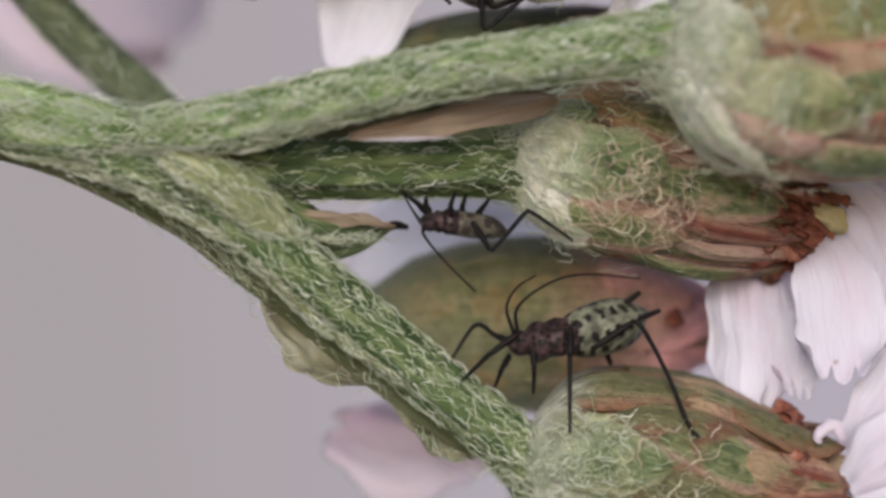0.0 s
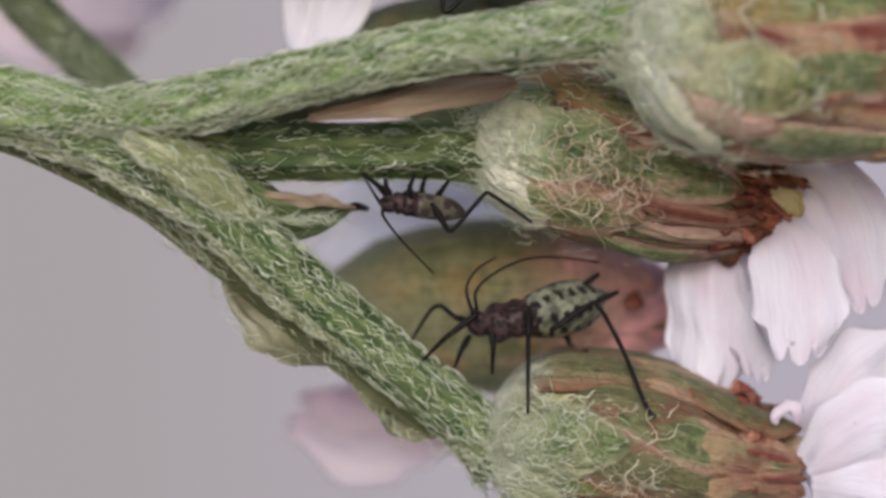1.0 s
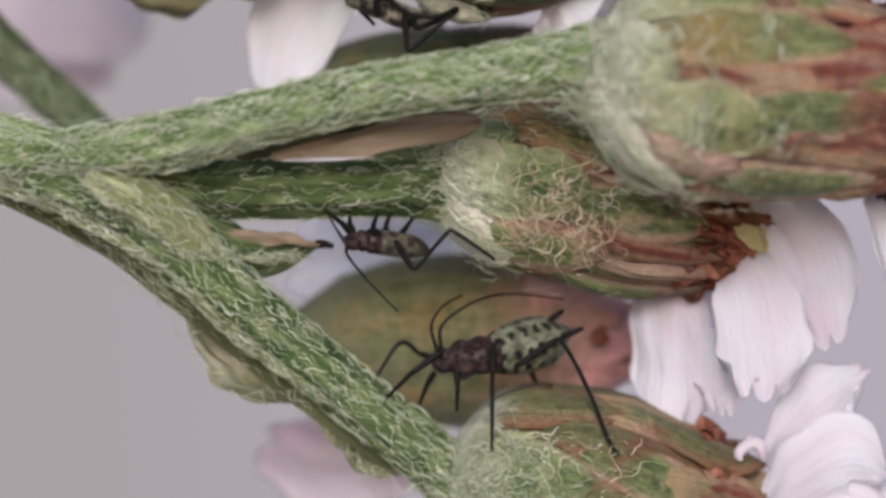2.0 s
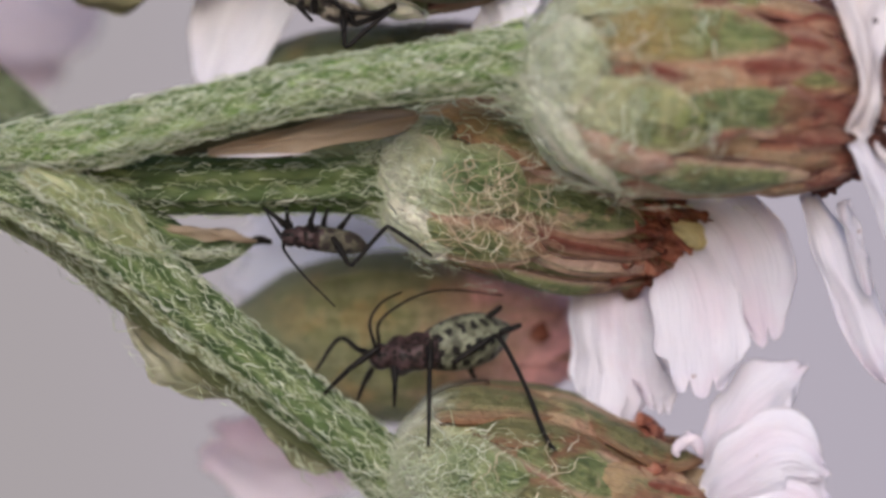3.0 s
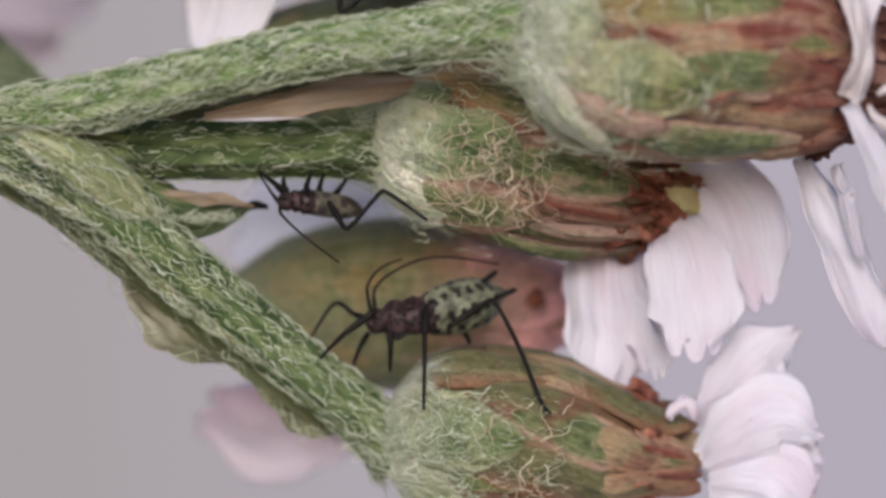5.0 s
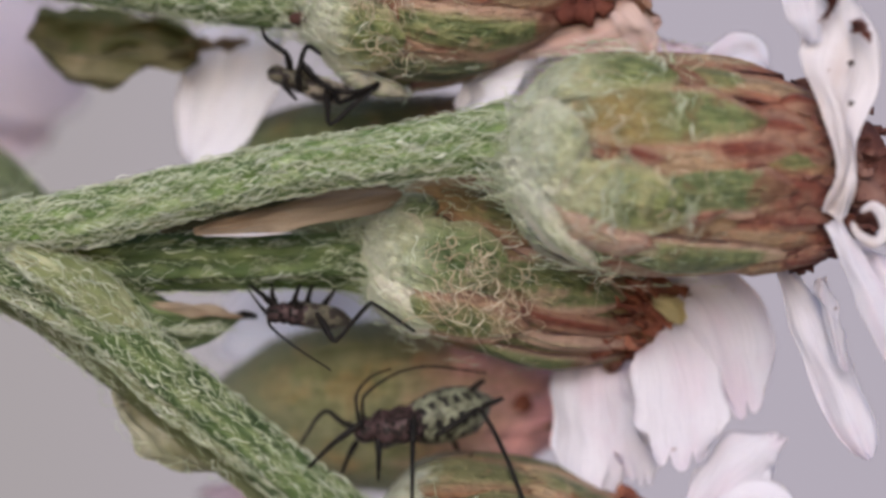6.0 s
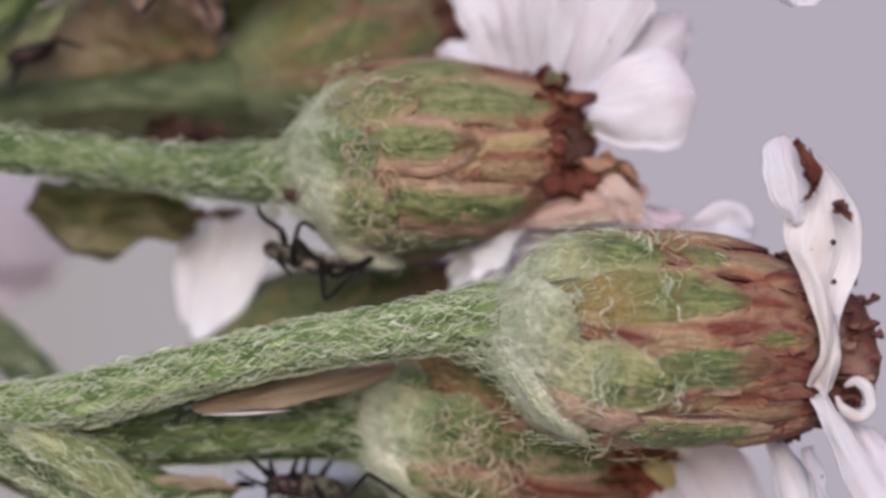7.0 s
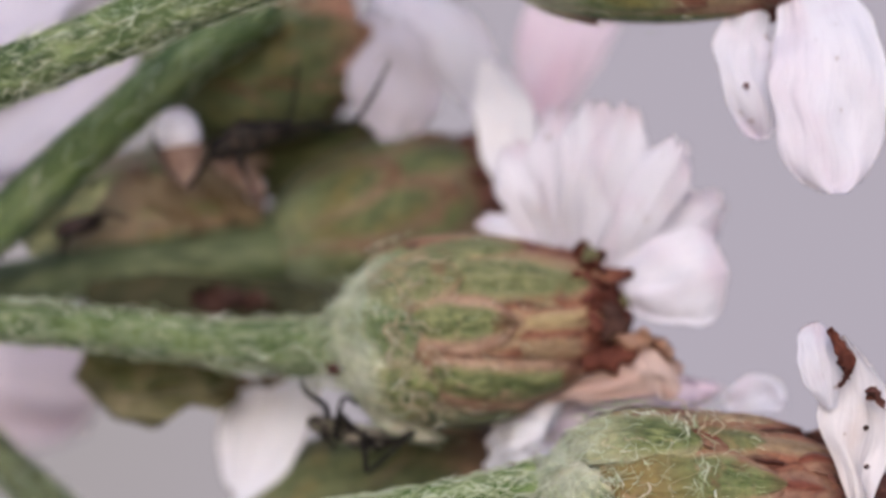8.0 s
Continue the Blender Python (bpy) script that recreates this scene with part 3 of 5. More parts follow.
def fur(parent, skin, count, length, r, rng, mat=None, along=1.0, name="hairs", label="", curl=0.6, lift=0.15, loft=0.09):
    """Many hairs on a skin, as one mesh."""
    g = Geo()
    for _ in range(count):
        p, nrm, t = rng.choice(skin)
        nrm2 = Vector(nrm)
        side = nrm2.cross(t)
        p2 = Vector(p) + Vector(t) * rng.uniform(-0.2, 0.2) + side * rng.uniform(-0.06, 0.06)
        way = (Vector(t) * along * rng.choice((1, 1, -1)) + side * rng.uniform(-0.8, 0.8) + nrm2 * rng.uniform(-0.1, lift * 2)).normalized()
        hair(g, p2 - nrm2 * 0.01, way, nrm2, length * rng.uniform(0.35, 1.3), r * rng.choice((0.5, 0.7, 0.9, 1.0, 1.1, 1.5)), rng, curl, loft)
    return part(name, g, mat or HAIR, parent, label, kind="stuff")


# ---- flower heads ----
PROFILE = [0.20, 0.62, 0.84, 0.95, 1.0, 1.0, 0.97, 0.92, 0.85]


class Shape:
    """The egg-shaped cup of a flower head."""

    def __init__(self, base, tip, radius, mouth, prof=None):
        self.base, self.tip = Vector(base), Vector(tip)
        self.axis = (self.tip - self.base).normalized()
        self.long = (self.tip - self.base).length
        self.a = self.axis.cross(Vector((0, -1, 0))).normalized()
        self.b = self.axis.cross(self.a).normalized()
        if prof is None:
            prof = PROFILE[:-1] + [mouth / radius]
            prof[-2] = (prof[-3] + prof[-1]) / 2
        self.table = [max(x, 0.02) * radius for x in values(prof, 64)]

    def r(self, s):
        x = min(max(s, 0.0), 1.0) * 64
        k = min(int(x), 63)
        return self.table[k] + (self.table[k + 1] - self.table[k]) * (x - k)

    def at(self, s, w, off=0.0):
        d = self.a * math.cos(w) + self.b * math.sin(w)
        return self.base + self.axis * self.long * s + d * (self.r(s) + off)

    def out(self, w):
        return self.a * math.cos(w) + self.b * math.sin(w)


def bract_mesh(sh, s0, s1, w0, half, lift, keel, rng, flare):
    g = Geo()
    n, seg = 7, 7
    rows, uvs = [], []
    lean = rng.uniform(-0.06, 0.06)
    for i in range(seg + 1):
        v = i / seg
        s = s0 + (s1 - s0) * v
        hw = half * max(math.sin(math.pi * min(0.98, 0.10 + 0.88 * v ** 0.9)), 0.0) ** 0.6
        row, q = [], []
        for j in range(n):
            x = 2 * j / (n - 1) - 1
            o = (lift * (1 - 0.5 * x * x) + keel * (1 - abs(x)) ** 1.2) * min(1.0, 0.15 + s / 0.14) - 0.02 * x * x + flare * v ** 3
            row.append(sh.at(s, w0 + hw * x + lean * v, o))
            q.append((j / (n - 1), v))
        rows.append(row)
        uvs.append(q)
    k = g.sheet(rows, uvs)
    rim = [i * n for i in range(seg + 1)] + [seg * n + j for j in range(1, n)] + [i * n + n - 1 for i in range(seg - 1, -1, -1)]
    m = len(g.v)
    for r in rim:
        p = Vector(g.v[k + r])
        h = sh.axis * (p - sh.base).dot(sh.axis) + sh.base
        g.v.append(tuple(p + (h - p).normalized() * 0.06))
        g.uv.append(g.uv[k + r])
    for i in range(len(rim) - 1):
        g.f.append((k + rim[i], m + i, m + i + 1, k + rim[i + 1]))
    g.along = [(Vector(p) - sh.base).dot(sh.axis) / sh.long for p in g.v]
    return g


def scale_mesh(sh, s0, d0, s1, d1, half, lift, keel, seed, blunt=0.55):
    """A bract laid on the cup from (s0, d0 degrees) to (s1, d1); half is its half width in millimetres."""
    g = Geo()
    n, seg = 11, 14
    rows, uvs = [], []
    for i in range(seg + 1):
        v = i / seg
        s = s0 + (s1 - s0) * v
        w = radians(d0 + (d1 - d0) * v)
        h = 0.70 + 0.30 * math.sin(math.pi * min(v / 0.9, 0.5)) if v < 0.5 else max(0.03, 1 - ((v - 0.5) / 0.5) ** 2.3) ** blunt
        h *= half / max(sh.r(s), 0.3)
        rise = lift * min(1.0, 0.3 + 2.6 * v) * min(1.0, 0.15 + s / 0.14)
        row, q = [], []
        for j in range(n):
            x = 2 * j / (n - 1) - 1
            rag = 1 + 0.22 * noise.noise(Vector((v * 5.0, seed * 1.7, 3.0 if x > 0 else 9.0)))
            o = rise * (1 - 0.30 * x * x) + keel * (1 - abs(x)) ** 1.3 * math.sin(math.pi * min(1.0, 0.15 + 0.8 * v)) + 0.05 * noise.noise(Vector((x * 2.0, v * 3.0, seed * 2.3)))
            row.append(sh.at(s + 0.012 * noise.noise(Vector((x * 4.0, seed, v * 2.0))) * v, w + h * x * rag, o))
            q.append((j / (n - 1), v))
        rows.append(row)
        uvs.append(q)
    k = g.sheet(rows, uvs)
    rim = [i * n for i in range(seg + 1)] + [seg * n + j for j in range(1, n)] + [i * n + n - 1 for i in range(seg - 1, -1, -1)]
    m = len(g.v)
    for r in rim:
        p = Vector(g.v[k + r])
        h = sh.axis * (p - sh.base).dot(sh.axis) + sh.base
        g.v.append(tuple(p + (h - p).normalized() * 0.07))
        g.uv.append(g.uv[k + r])
    for i in range(len(rim) - 1):
        g.f.append((k + rim[i], m + i, m + i + 1, k + rim[i + 1]))
    g.along = [(Vector(p) - sh.base).dot(sh.axis) / sh.long for p in g.v]
    return g, [Vector(g.v[k + r]) for r in rim]


RINGS = [(0.30, 1.04, 8, 0.50, 0.00), (0.14, 0.90, 7, 0.50, 0.025), (0.03, 0.66, 6, 0.50, 0.05), (0.0, 0.36, 5, 0.52, 0.07)]


def flower_head(base, tip, radius, mouth, label, seed, bract_mat=None, rings=RINGS, florets=24, floret_mat=None,
                wool=260, tan=90, keel=0.05, flare=0.0, turn=None, bulge=0.25, tangle=(0.22, 0.62, -180, 0), wool_on=(-180, 180), prof=None, placed=(), spread=1.0, under="tan"):
    rng = random.Random(seed)
    sh = Shape(base, tip, radius, mouth, prof)
    head = thing("flower", base, label, "flower", "flower heads of the plant")
    g = Geo()
    rows, uvs = [], []
    for i in range(21):
        s = i / 20
        rows.append([sh.at(s, 2 * math.pi * j / 24, -0.05 + 0.03 * noise.noise(sh.at(s, 0.26 * j) * 1.5)) for j in range(24)])
        uvs.append([(j / 24, s) for j in range(24)])
    k = g.sheet(rows, uvs, closed=True)
    g.cap(k, 24)
    g.cap(k + 20 * 24, 24, flip=True)
    g.along = [(Vector(p) - sh.base).dot(sh.axis) / sh.long for p in g.v]
    cup = part("cup", g, CORE, head, "green cup of overlapping bracts")
    turn = rng.uniform(0, 6.28) if turn is None else turn
    for q, (s0, s1, count, half, lift) in enumerate(rings):
        for i in range(count):
            w = turn + q * 0.47 + 2 * math.pi * (i + rng.uniform(-0.12, 0.12)) / count
            if placed and q and -0.35 < math.sin(-w):
                continue
            e = rng.uniform(-0.04, 0.04) if q else rng.uniform(-0.07, 0.06)
            # the lowest ring's colour also puts dark shading into the gaps between bracts
            part("bract", bract_mesh(sh, max(0.0, s0 + e), s1 + e, w, half * rng.uniform(0.9, 1.12), lift, keel, rng, flare), SCALES[under] if q == 0 and placed else bract_mat or BRACT, cup)
    edges = []
    for i, (s0, d0, s1, d1, half, kind) in enumerate(placed):
        g, rim = scale_mesh(sh, s0, d0, s1, d1, half, 0.07 + 0.011 * min(i, 12), 0.07, seed + i, 0.85 if kind in ("lens", "green_lens", "ochre", "straw", "tan", "rust", "drab", "stain") else 0.55)
        part("bract", g, SCALES[kind], cup)
        if kind in ("fresh", "woolly", "pale"):
            edges += [(p, (p - sh.base - sh.axis * (p - sh.base).dot(sh.axis)).normalized(), (rim[min(k + 1, len(rim) - 1)] - rim[max(k - 1, 0)]).normalized()) for k, p in enumerate(rim)]
    if edges:
        fur(head, edges, len(edges) // 3, 0.34, 0.011, rng, HAIR, 2.6, "fringe", "pale hairs along the bracts' edges", 0.8, 0.10, 0.10)
    # withered florets in the mouth
    if not florets:
        return head, sh
    g = Geo()
    ball(g, sh.base + sh.axis * (sh.long * 0.96 + bulge * 0.2), 0.3 + bulge * 0.8, mouth * 0.88, mouth * 0.88, sh.axis, n=24, m=16, rough=0.45)
    disc = part("disc", g, floret_mat or RUST, head, "withered rust-brown floret disc")
    for i in range(florets):
        w, d = rng.uniform(0, 6.28), math.sqrt(rng.uniform(0.1, 1.0)) * mouth * 0.95
        p = sh.base + sh.axis * (sh.long * rng.uniform(0.92, 1.0) + bulge * (1.1 - (d / mouth) ** 2) * 0.8) + sh.out(w) * d
        way = (sh.axis + sh.out(w) * rng.uniform(-0.2, 0.45) + Vector((rng.uniform(-0.3, 0.3),) * 3)).normalized()
        L = rng.uniform(0.2, 0.5)
        g = Geo()
        L *= 1.2 * spread
        bend = Vector([rng.uniform(-0.1, 0.1) for _ in range(3)])
        tube(g, [p - way * 0.1, p + way * L * 0.4 + bend, p + way * L * 0.75 - bend * 0.5, p + way * L], [0.035, 0.05, 0.045, rng.uniform(0.04, 0.09)], n=8, seg=7, rough=0.7)
        part("floret", g, floret_mat or RUST, disc)
    for i in range(20):
        w = 2 * math.pi * (i + rng.uniform(-0.3, 0.3)) / 20
        g = Geo()
        p = sh.at(0.88 + rng.uniform(-0.03, 0.03), w, 0.02)
        q = sh.at(1.0, w + rng.uniform(-0.1, 0.1), rng.uniform(-0.05, 0.08)) + sh.axis * rng.uniform(0.0, 0.25 * spread)
        blade(g, [p, p.lerp(q, 0.5) + sh.out(w) * rng.uniform(0.02, 0.10), q], [0.08, rng.uniform(0.10, 0.18), 0.07], face=tuple(sh.out(w)), wave=0.22, cup=0.3, teeth=3, bite=0.2, groove=0.07, thick=0.03, twist=(rng.uniform(-0.8, 0.8), rng.uniform(-1.5, 1.5)), seg=10, n=9, seed=seed + i)
        part("scale", g, floret_mat or RUST, disc)
    skin, skin2 = [], []
    over = 0.09 if placed else 0.0
    for _ in range(1500):
        s, w = rng.random(), radians(rng.uniform(*wool_on))
        s = s * s * 0.34
        skin.append((sh.at(s, w, (0.15 + over) * min(1.0, 0.2 + s / 0.14)), (sh.out(w) - sh.axis * (0.6 if s < 0.1 else 0.1)).normalized(), (sh.axis + sh.out(w + 1.57) * rng.uniform(-1, 1)).normalized()))
    if wool:
        fur(head, skin, wool, 0.34, 0.0105, rng, HAIR, 1.0, "wool", "white woolly hairs", 1.0, 0.05, 0.04)
    if wool and placed:
        # hairs that run from the stalk over the foot of the cup
        foot = []
        for _ in range(500):
            s, w = rng.uniform(-0.07, 0.07), radians(rng.uniform(*wool_on))
            foot.append((sh.at(s, w, 0.04 + 0.9 * max(s, 0.0)), (sh.out(w) - sh.axis * 0.5).normalized(), (sh.axis + sh.out(w) * (0.9 if s > -0.02 else 0.2) + sh.out(w + 1.57) * rng.uniform(-0.5, 0.5)).normalized()))
        fur(head, foot, 150, 0.42, 0.013, rng, HAIR, 1.8, "wool", "pale hairs round the foot", 1.0, 0.10, 0.12)
    if wool:
        fuzz = []
        for _ in range(900):
            s, w = rng.uniform(0.12, 0.66), radians(rng.uniform(*wool_on))
            fuzz.append((sh.at(s, w, 0.16 + over), sh.out(w), (sh.axis + sh.out(w + 1.57) * rng.uniform(-0.5, 0.5)).normalized()))
        fur(head, fuzz, wool // 2, 0.24, 0.006, rng, HAIR, 1.5, "fuzz", "fine pale fuzz", 0.7, 0.05, 0.06)
    if tan:
        for _ in range(600):
            s, w = rng.uniform(tangle[0], tangle[1]), radians(rng.uniform(tangle[2], tangle[3]))
            skin2.append((sh.at(s, w, 0.21 + over), sh.out(w), (sh.axis * 0.5 + sh.out(w + 1.57) * rng.choice((-1, 1))).normalized()))
        fur(head, skin2, tan, 0.55, 0.0155, rng, HAIR_TAN, 1.0, "hairs", "curled pale tan hairs", 1.5, 0.1, 0.16)
    return head, sh


def petal(head, pts, widths, mat=None, name="ray_petal", label="", **kw):
    g = Geo()
    blade(g, pts, widths, **kw)
    return part(name, g, mat or PETAL, head, label)


def curled_petal(head, centre, radius, thick, start, end, mat, label):
    """A petal rolled into an open ring."""
    g = Geo()
    pts = []
    for i in range(9):
        a = radians(start + (end - start) * i / 8)
        pts.append(Vector(centre) + Vector((math.cos(a), -0.25 + 0.06 * i, math.sin(a))) * radius * (1 + 0.12 * math.sin(i * 1.7)))
    tube(g, pts, [thick * 0.3, thick * 0.8, thick, thick, thick * 1.05, thick, thick * 0.9, thick * 0.7, thick * 0.25], n=14, seg=28, rough=0.25)
    return part("ray_petal", g, mat, head, label)


# ---- backdrop ----
def backdrop():
    m = bpy.data.materials.new("glowing_grey_distance")
    m.use_nodes = True
    t = m.node_tree
    t.nodes.remove(t.nodes["Principled BSDF"])
    # the shell glows by itself: the brightness of the distance is in its colour
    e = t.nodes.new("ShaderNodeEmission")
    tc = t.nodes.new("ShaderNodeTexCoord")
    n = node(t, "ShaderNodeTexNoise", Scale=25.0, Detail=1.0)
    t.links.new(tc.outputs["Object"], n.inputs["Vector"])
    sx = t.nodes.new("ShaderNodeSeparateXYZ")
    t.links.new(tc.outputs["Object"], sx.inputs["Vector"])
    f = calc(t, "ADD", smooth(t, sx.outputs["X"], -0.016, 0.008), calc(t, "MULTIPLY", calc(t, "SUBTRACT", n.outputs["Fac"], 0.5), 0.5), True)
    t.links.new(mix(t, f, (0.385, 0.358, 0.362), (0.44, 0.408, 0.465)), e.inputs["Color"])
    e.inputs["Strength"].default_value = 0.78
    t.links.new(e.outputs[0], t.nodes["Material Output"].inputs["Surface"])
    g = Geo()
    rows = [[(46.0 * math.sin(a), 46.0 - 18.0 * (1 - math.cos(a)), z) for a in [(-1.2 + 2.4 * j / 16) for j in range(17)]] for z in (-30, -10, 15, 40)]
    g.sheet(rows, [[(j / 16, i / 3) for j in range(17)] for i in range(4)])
    tagged(part("backdrop", g, m), "plain grey shell glowing in place of the distance", "backdrop", kind="structure")


def ground():
    """An added, unseen pale sheet below, which throws daylight back up."""
    g = Geo()
    rows, uvs = [], []
    for i in range(13):
        rows.append([(-60.0 + 10.0 * j, -66.0 + 10.0 * i, -30.0 + 0.4 * noise.noise(Vector((j * 0.9, i * 0.9, 0.0)))) for j in range(13)])
        uvs.append([(j / 12, i / 12) for j in range(13)])
    g.sheet(rows, uvs)
    m, t, b = material("pale_bounce", 0.9)
    t.links.new(ramp(t, noise_at(t, 300.0, 6.0), [(0.3, (0.44, 0.43, 0.43)), (0.7, (0.56, 0.55, 0.55))]), b.inputs["Base Color"])
    bump(t, b, noise_at(t, 3000.0, 4.0), 0.3, 0.4)
    tagged(part("ground", g, m), "unseen pale sheet added below to bounce light up", "ground", kind="structure")


backdrop()
ground()


# ---- stalks ----
def stalks():
    rng = random.Random(3)
    plant = thing("flower_stalk", (-8.78, -0.60, 2.14), "forked hairy green flower stalk with small bracts", "stalk")

    def limb(name, pts, radii, mat, count, label="", ridge=0.10, ribs=7, seg=18, length=0.34, hairs="hairs", thin=0.0115):
        g = Geo()
        skin = tube(g, pts, radii, n=28, seg=seg * 2, ridge=ridge, ribs=ribs, rough=0.06)
        ob = part(name, g, mat, plant, label)
        near = [q for q in skin if q[1].y < 0.45]
        if count:
            fur(ob, near, int(count * 1.6), length * 0.92, thin * 1.08, rng, HAIR, 2.6, hairs, lift=0.14, curl=0.75, loft=0.14)
        return ob

    limb("main_stalk", [(-11.21, -0.50, 2.83), (-9.47, -0.60, 2.27), (-7.90, -0.80, 1.93), (-6.08, -1.00, 1.80)], [0.5, 0.52, 0.50, 0.12], STEM, 950)
    limb("upper_branch", [(-6.78, -0.90, 1.84), (-5.31, -1.20, 2.01), (-3.77, -1.40, 2.39), (-2.08, -1.50, 2.77), (-0.40, -1.60, 3.02), (1.20, -1.50, 3.25)],
         [0.33, 0.40, 0.38, 0.38, 0.40, 0.50], STEM, 1500)
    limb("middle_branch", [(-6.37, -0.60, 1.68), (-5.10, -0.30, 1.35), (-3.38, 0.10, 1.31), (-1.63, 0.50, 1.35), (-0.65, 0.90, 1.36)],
         [0.25, 0.36, 0.37, 0.38, 0.55], STEM_SHADED, 430, ridge=0.24, ribs=6, length=0.34, thin=0.0095)
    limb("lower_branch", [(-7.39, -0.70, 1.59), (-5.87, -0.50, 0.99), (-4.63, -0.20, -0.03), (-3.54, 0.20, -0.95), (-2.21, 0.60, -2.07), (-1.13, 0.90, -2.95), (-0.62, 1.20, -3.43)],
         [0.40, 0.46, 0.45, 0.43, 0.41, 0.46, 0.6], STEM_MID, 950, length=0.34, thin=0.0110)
    # a leaf base runs down the branch: a pale raised rib, and an olive wing beyond it
    limb("rib", [(-8.59, -0.75, 1.56), (-7.64, -0.80, 1.26), (-7.08, -0.80, 1.10), (-6.53, -0.75, 0.81), (-5.89, -0.70, 0.46), (-5.38, -0.60, 0.24), (-4.87, -0.45, -0.27), (-4.27, -0.20, -0.87), (-3.76, 0.00, -1.30), (-3.06, 0.20, -1.75), (-2.36, 0.40, -2.22), (-1.61, 0.60, -2.80)],
         [0.03, 0.05, 0.06, 0.075, 0.085, 0.09, 0.09, 0.085, 0.08, 0.075, 0.06, 0.04], STEM_YELLOW, 420, "pale raised rib", length=0.3)
    g = Geo()
    blade(g, [(-9.56, 0.00, 1.78), (-7.99, 0.00, 1.32), (-6.42, 0.00, 0.53), (-5.60, 0.10, 0.01), (-4.86, 0.20, -0.56), (-4.16, 0.35, -1.17), (-3.02, 0.60, -2.09), (-1.78, 0.90, -3.08)],
          [0.22, 0.22, 0.22, 0.25, 0.25, 0.22, 0.20, 0.15], cup=0.3, thick=0.12, wave=0.10, face=(-0.3, -0.9, -0.2), seg=30, seed=4)
    wing = part("wing", g, STEM_OLIVE, plant, "olive leaf base running down the branch")
    rim = spline([(-9.02, -0.10, 1.63), (-7.89, -0.10, 1.20), (-6.59, 0.00, 0.48), (-6.07, 0.00, 0.18), (-5.55, 0.10, -0.25), (-5.12, 0.20, -0.69)], 60)
    fur(wing, [(p, Vector((-0.4, -0.8, -0.3)), Vector((0.75, 0.0, -0.65))) for p in rim], 60, 0.28, 0.008, rng, HAIR, 2.0, "hairs", curl=0.8)
    fur(wing, [(Vector(p) + Vector((0.10, -0.22, 0.10)), Vector((-0.4, -0.8, -0.3)), Vector((0.75, 0.0, -0.65))) for p in rim], 150, 0.26, 0.007, rng, HAIR, 1.6, "hairs", curl=1.0)
    limb("sheath", [(-6.42, -1.00, 1.54), (-5.75, -0.90, 1.16), (-5.08, -0.60, 0.70), (-4.49, -0.30, 0.10)], [0.22, 0.36, 0.38, 0.2], STEM_YELLOW, 260)
    # axil bract with a dark tip
    g = Geo()
    blade(g, [(-4.96, -0.40, 0.89), (-4.33, -0.10, 0.43), (-3.74, 0.20, 0.32), (-2.98, 0.50, 0.44)], [0.25, 0.42, 0.36, 0.06], cup=0.5, thick=0.12, wave=0.1, face=(0, -1.0, 0.2))
    ob = part("bract_leaf", g, STEM_MID, plant, "small axil bract with a dark dry tip")
    fur(ob, [(p, Vector((0, -1.0, 0.1)), Vector((1.0, 0.2, 0.0))) for p in spline([(-4.74, -0.45, 0.45), (-4.24, -0.20, 0.28), (-3.73, 0.05, 0.23), (-3.22, 0.30, 0.32)], 40)], 130, 0.32, 0.009, rng, HAIR, 1.5, "hairs")
    g = Geo()
    blade(g, [(-4.59, -0.15, 0.66), (-3.99, 0.00, 0.61), (-3.47, 0.15, 0.55), (-2.95, 0.30, 0.45)], [0.03, 0.09, 0.10, 0.03], cup=0.3, thick=0.04, wave=0.12, groove=0.02, face=(0, -1.0, 0.3))
    part("papery_margin", g, PAPERY, ob, "tan papery margin")
    g = Geo()
    tube(g, [(-3.12, 0.80, 0.42), (-2.94, 0.85, 0.47), (-2.76, 0.90, 0.44)], [0.05, 0.07, 0.04], n=8, seg=6, rough=0.3)
    part("dry_tip", g, APHID_LEG, ob, "blackened dry tip")
    # dry bract held between the two branches
    g = Geo()
    blade(g, [(-3.63, -0.90, 1.80), (-2.72, -1.00, 1.96), (-1.82, -0.80, 2.13), (-0.45, 0.10, 2.42)], [0.05, 0.17, 0.23, 0.26], cup=0.25, thick=0.06, wave=0.10, groove=0.03, face=(0, -1.0, 0.25))
    lip = [(-3.47, -1.30, 1.73), (-3.04, -1.38, 1.74), (-2.61, -1.38, 1.75), (-2.06, -1.25, 1.78)]
    dry = part("dry_bract", g, PAPERY, plant, "dry tan papery bract")
    g = Geo()
    tube(g, lip, [0.008, 0.022, 0.026, 0.006], n=6, seg=10, rough=0.4)
    part("pale_edge", g, PETAL_DRY, dry, "bleached curled edge")
    # added dark blade that fills the fork with the shade between the branches
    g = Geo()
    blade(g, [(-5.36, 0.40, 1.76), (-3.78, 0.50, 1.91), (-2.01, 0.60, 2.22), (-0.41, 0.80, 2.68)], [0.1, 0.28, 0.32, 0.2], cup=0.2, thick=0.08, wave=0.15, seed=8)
    part("dry_bract", g, SHADE_LEAF, plant, "dark olive blade painted as shade in the fork")
    # narrow leaves clasping the lower branch
    g = Geo()
    blade(g, [(-4.96, 0.45, -0.54), (-4.52, 0.45, -1.18), (-3.99, 0.50, -1.60), (-3.12, 0.60, -1.92)], [0.10, 0.36, 0.36, 0.14], cup=0.35, thick=0.08, wave=0.34, groove=0.06, face=(-0.2, -0.9, 0.35), seed=2)
    leaf = part("bract_leaf", g, LEAF, plant, "pale olive bract clasping the stalk")
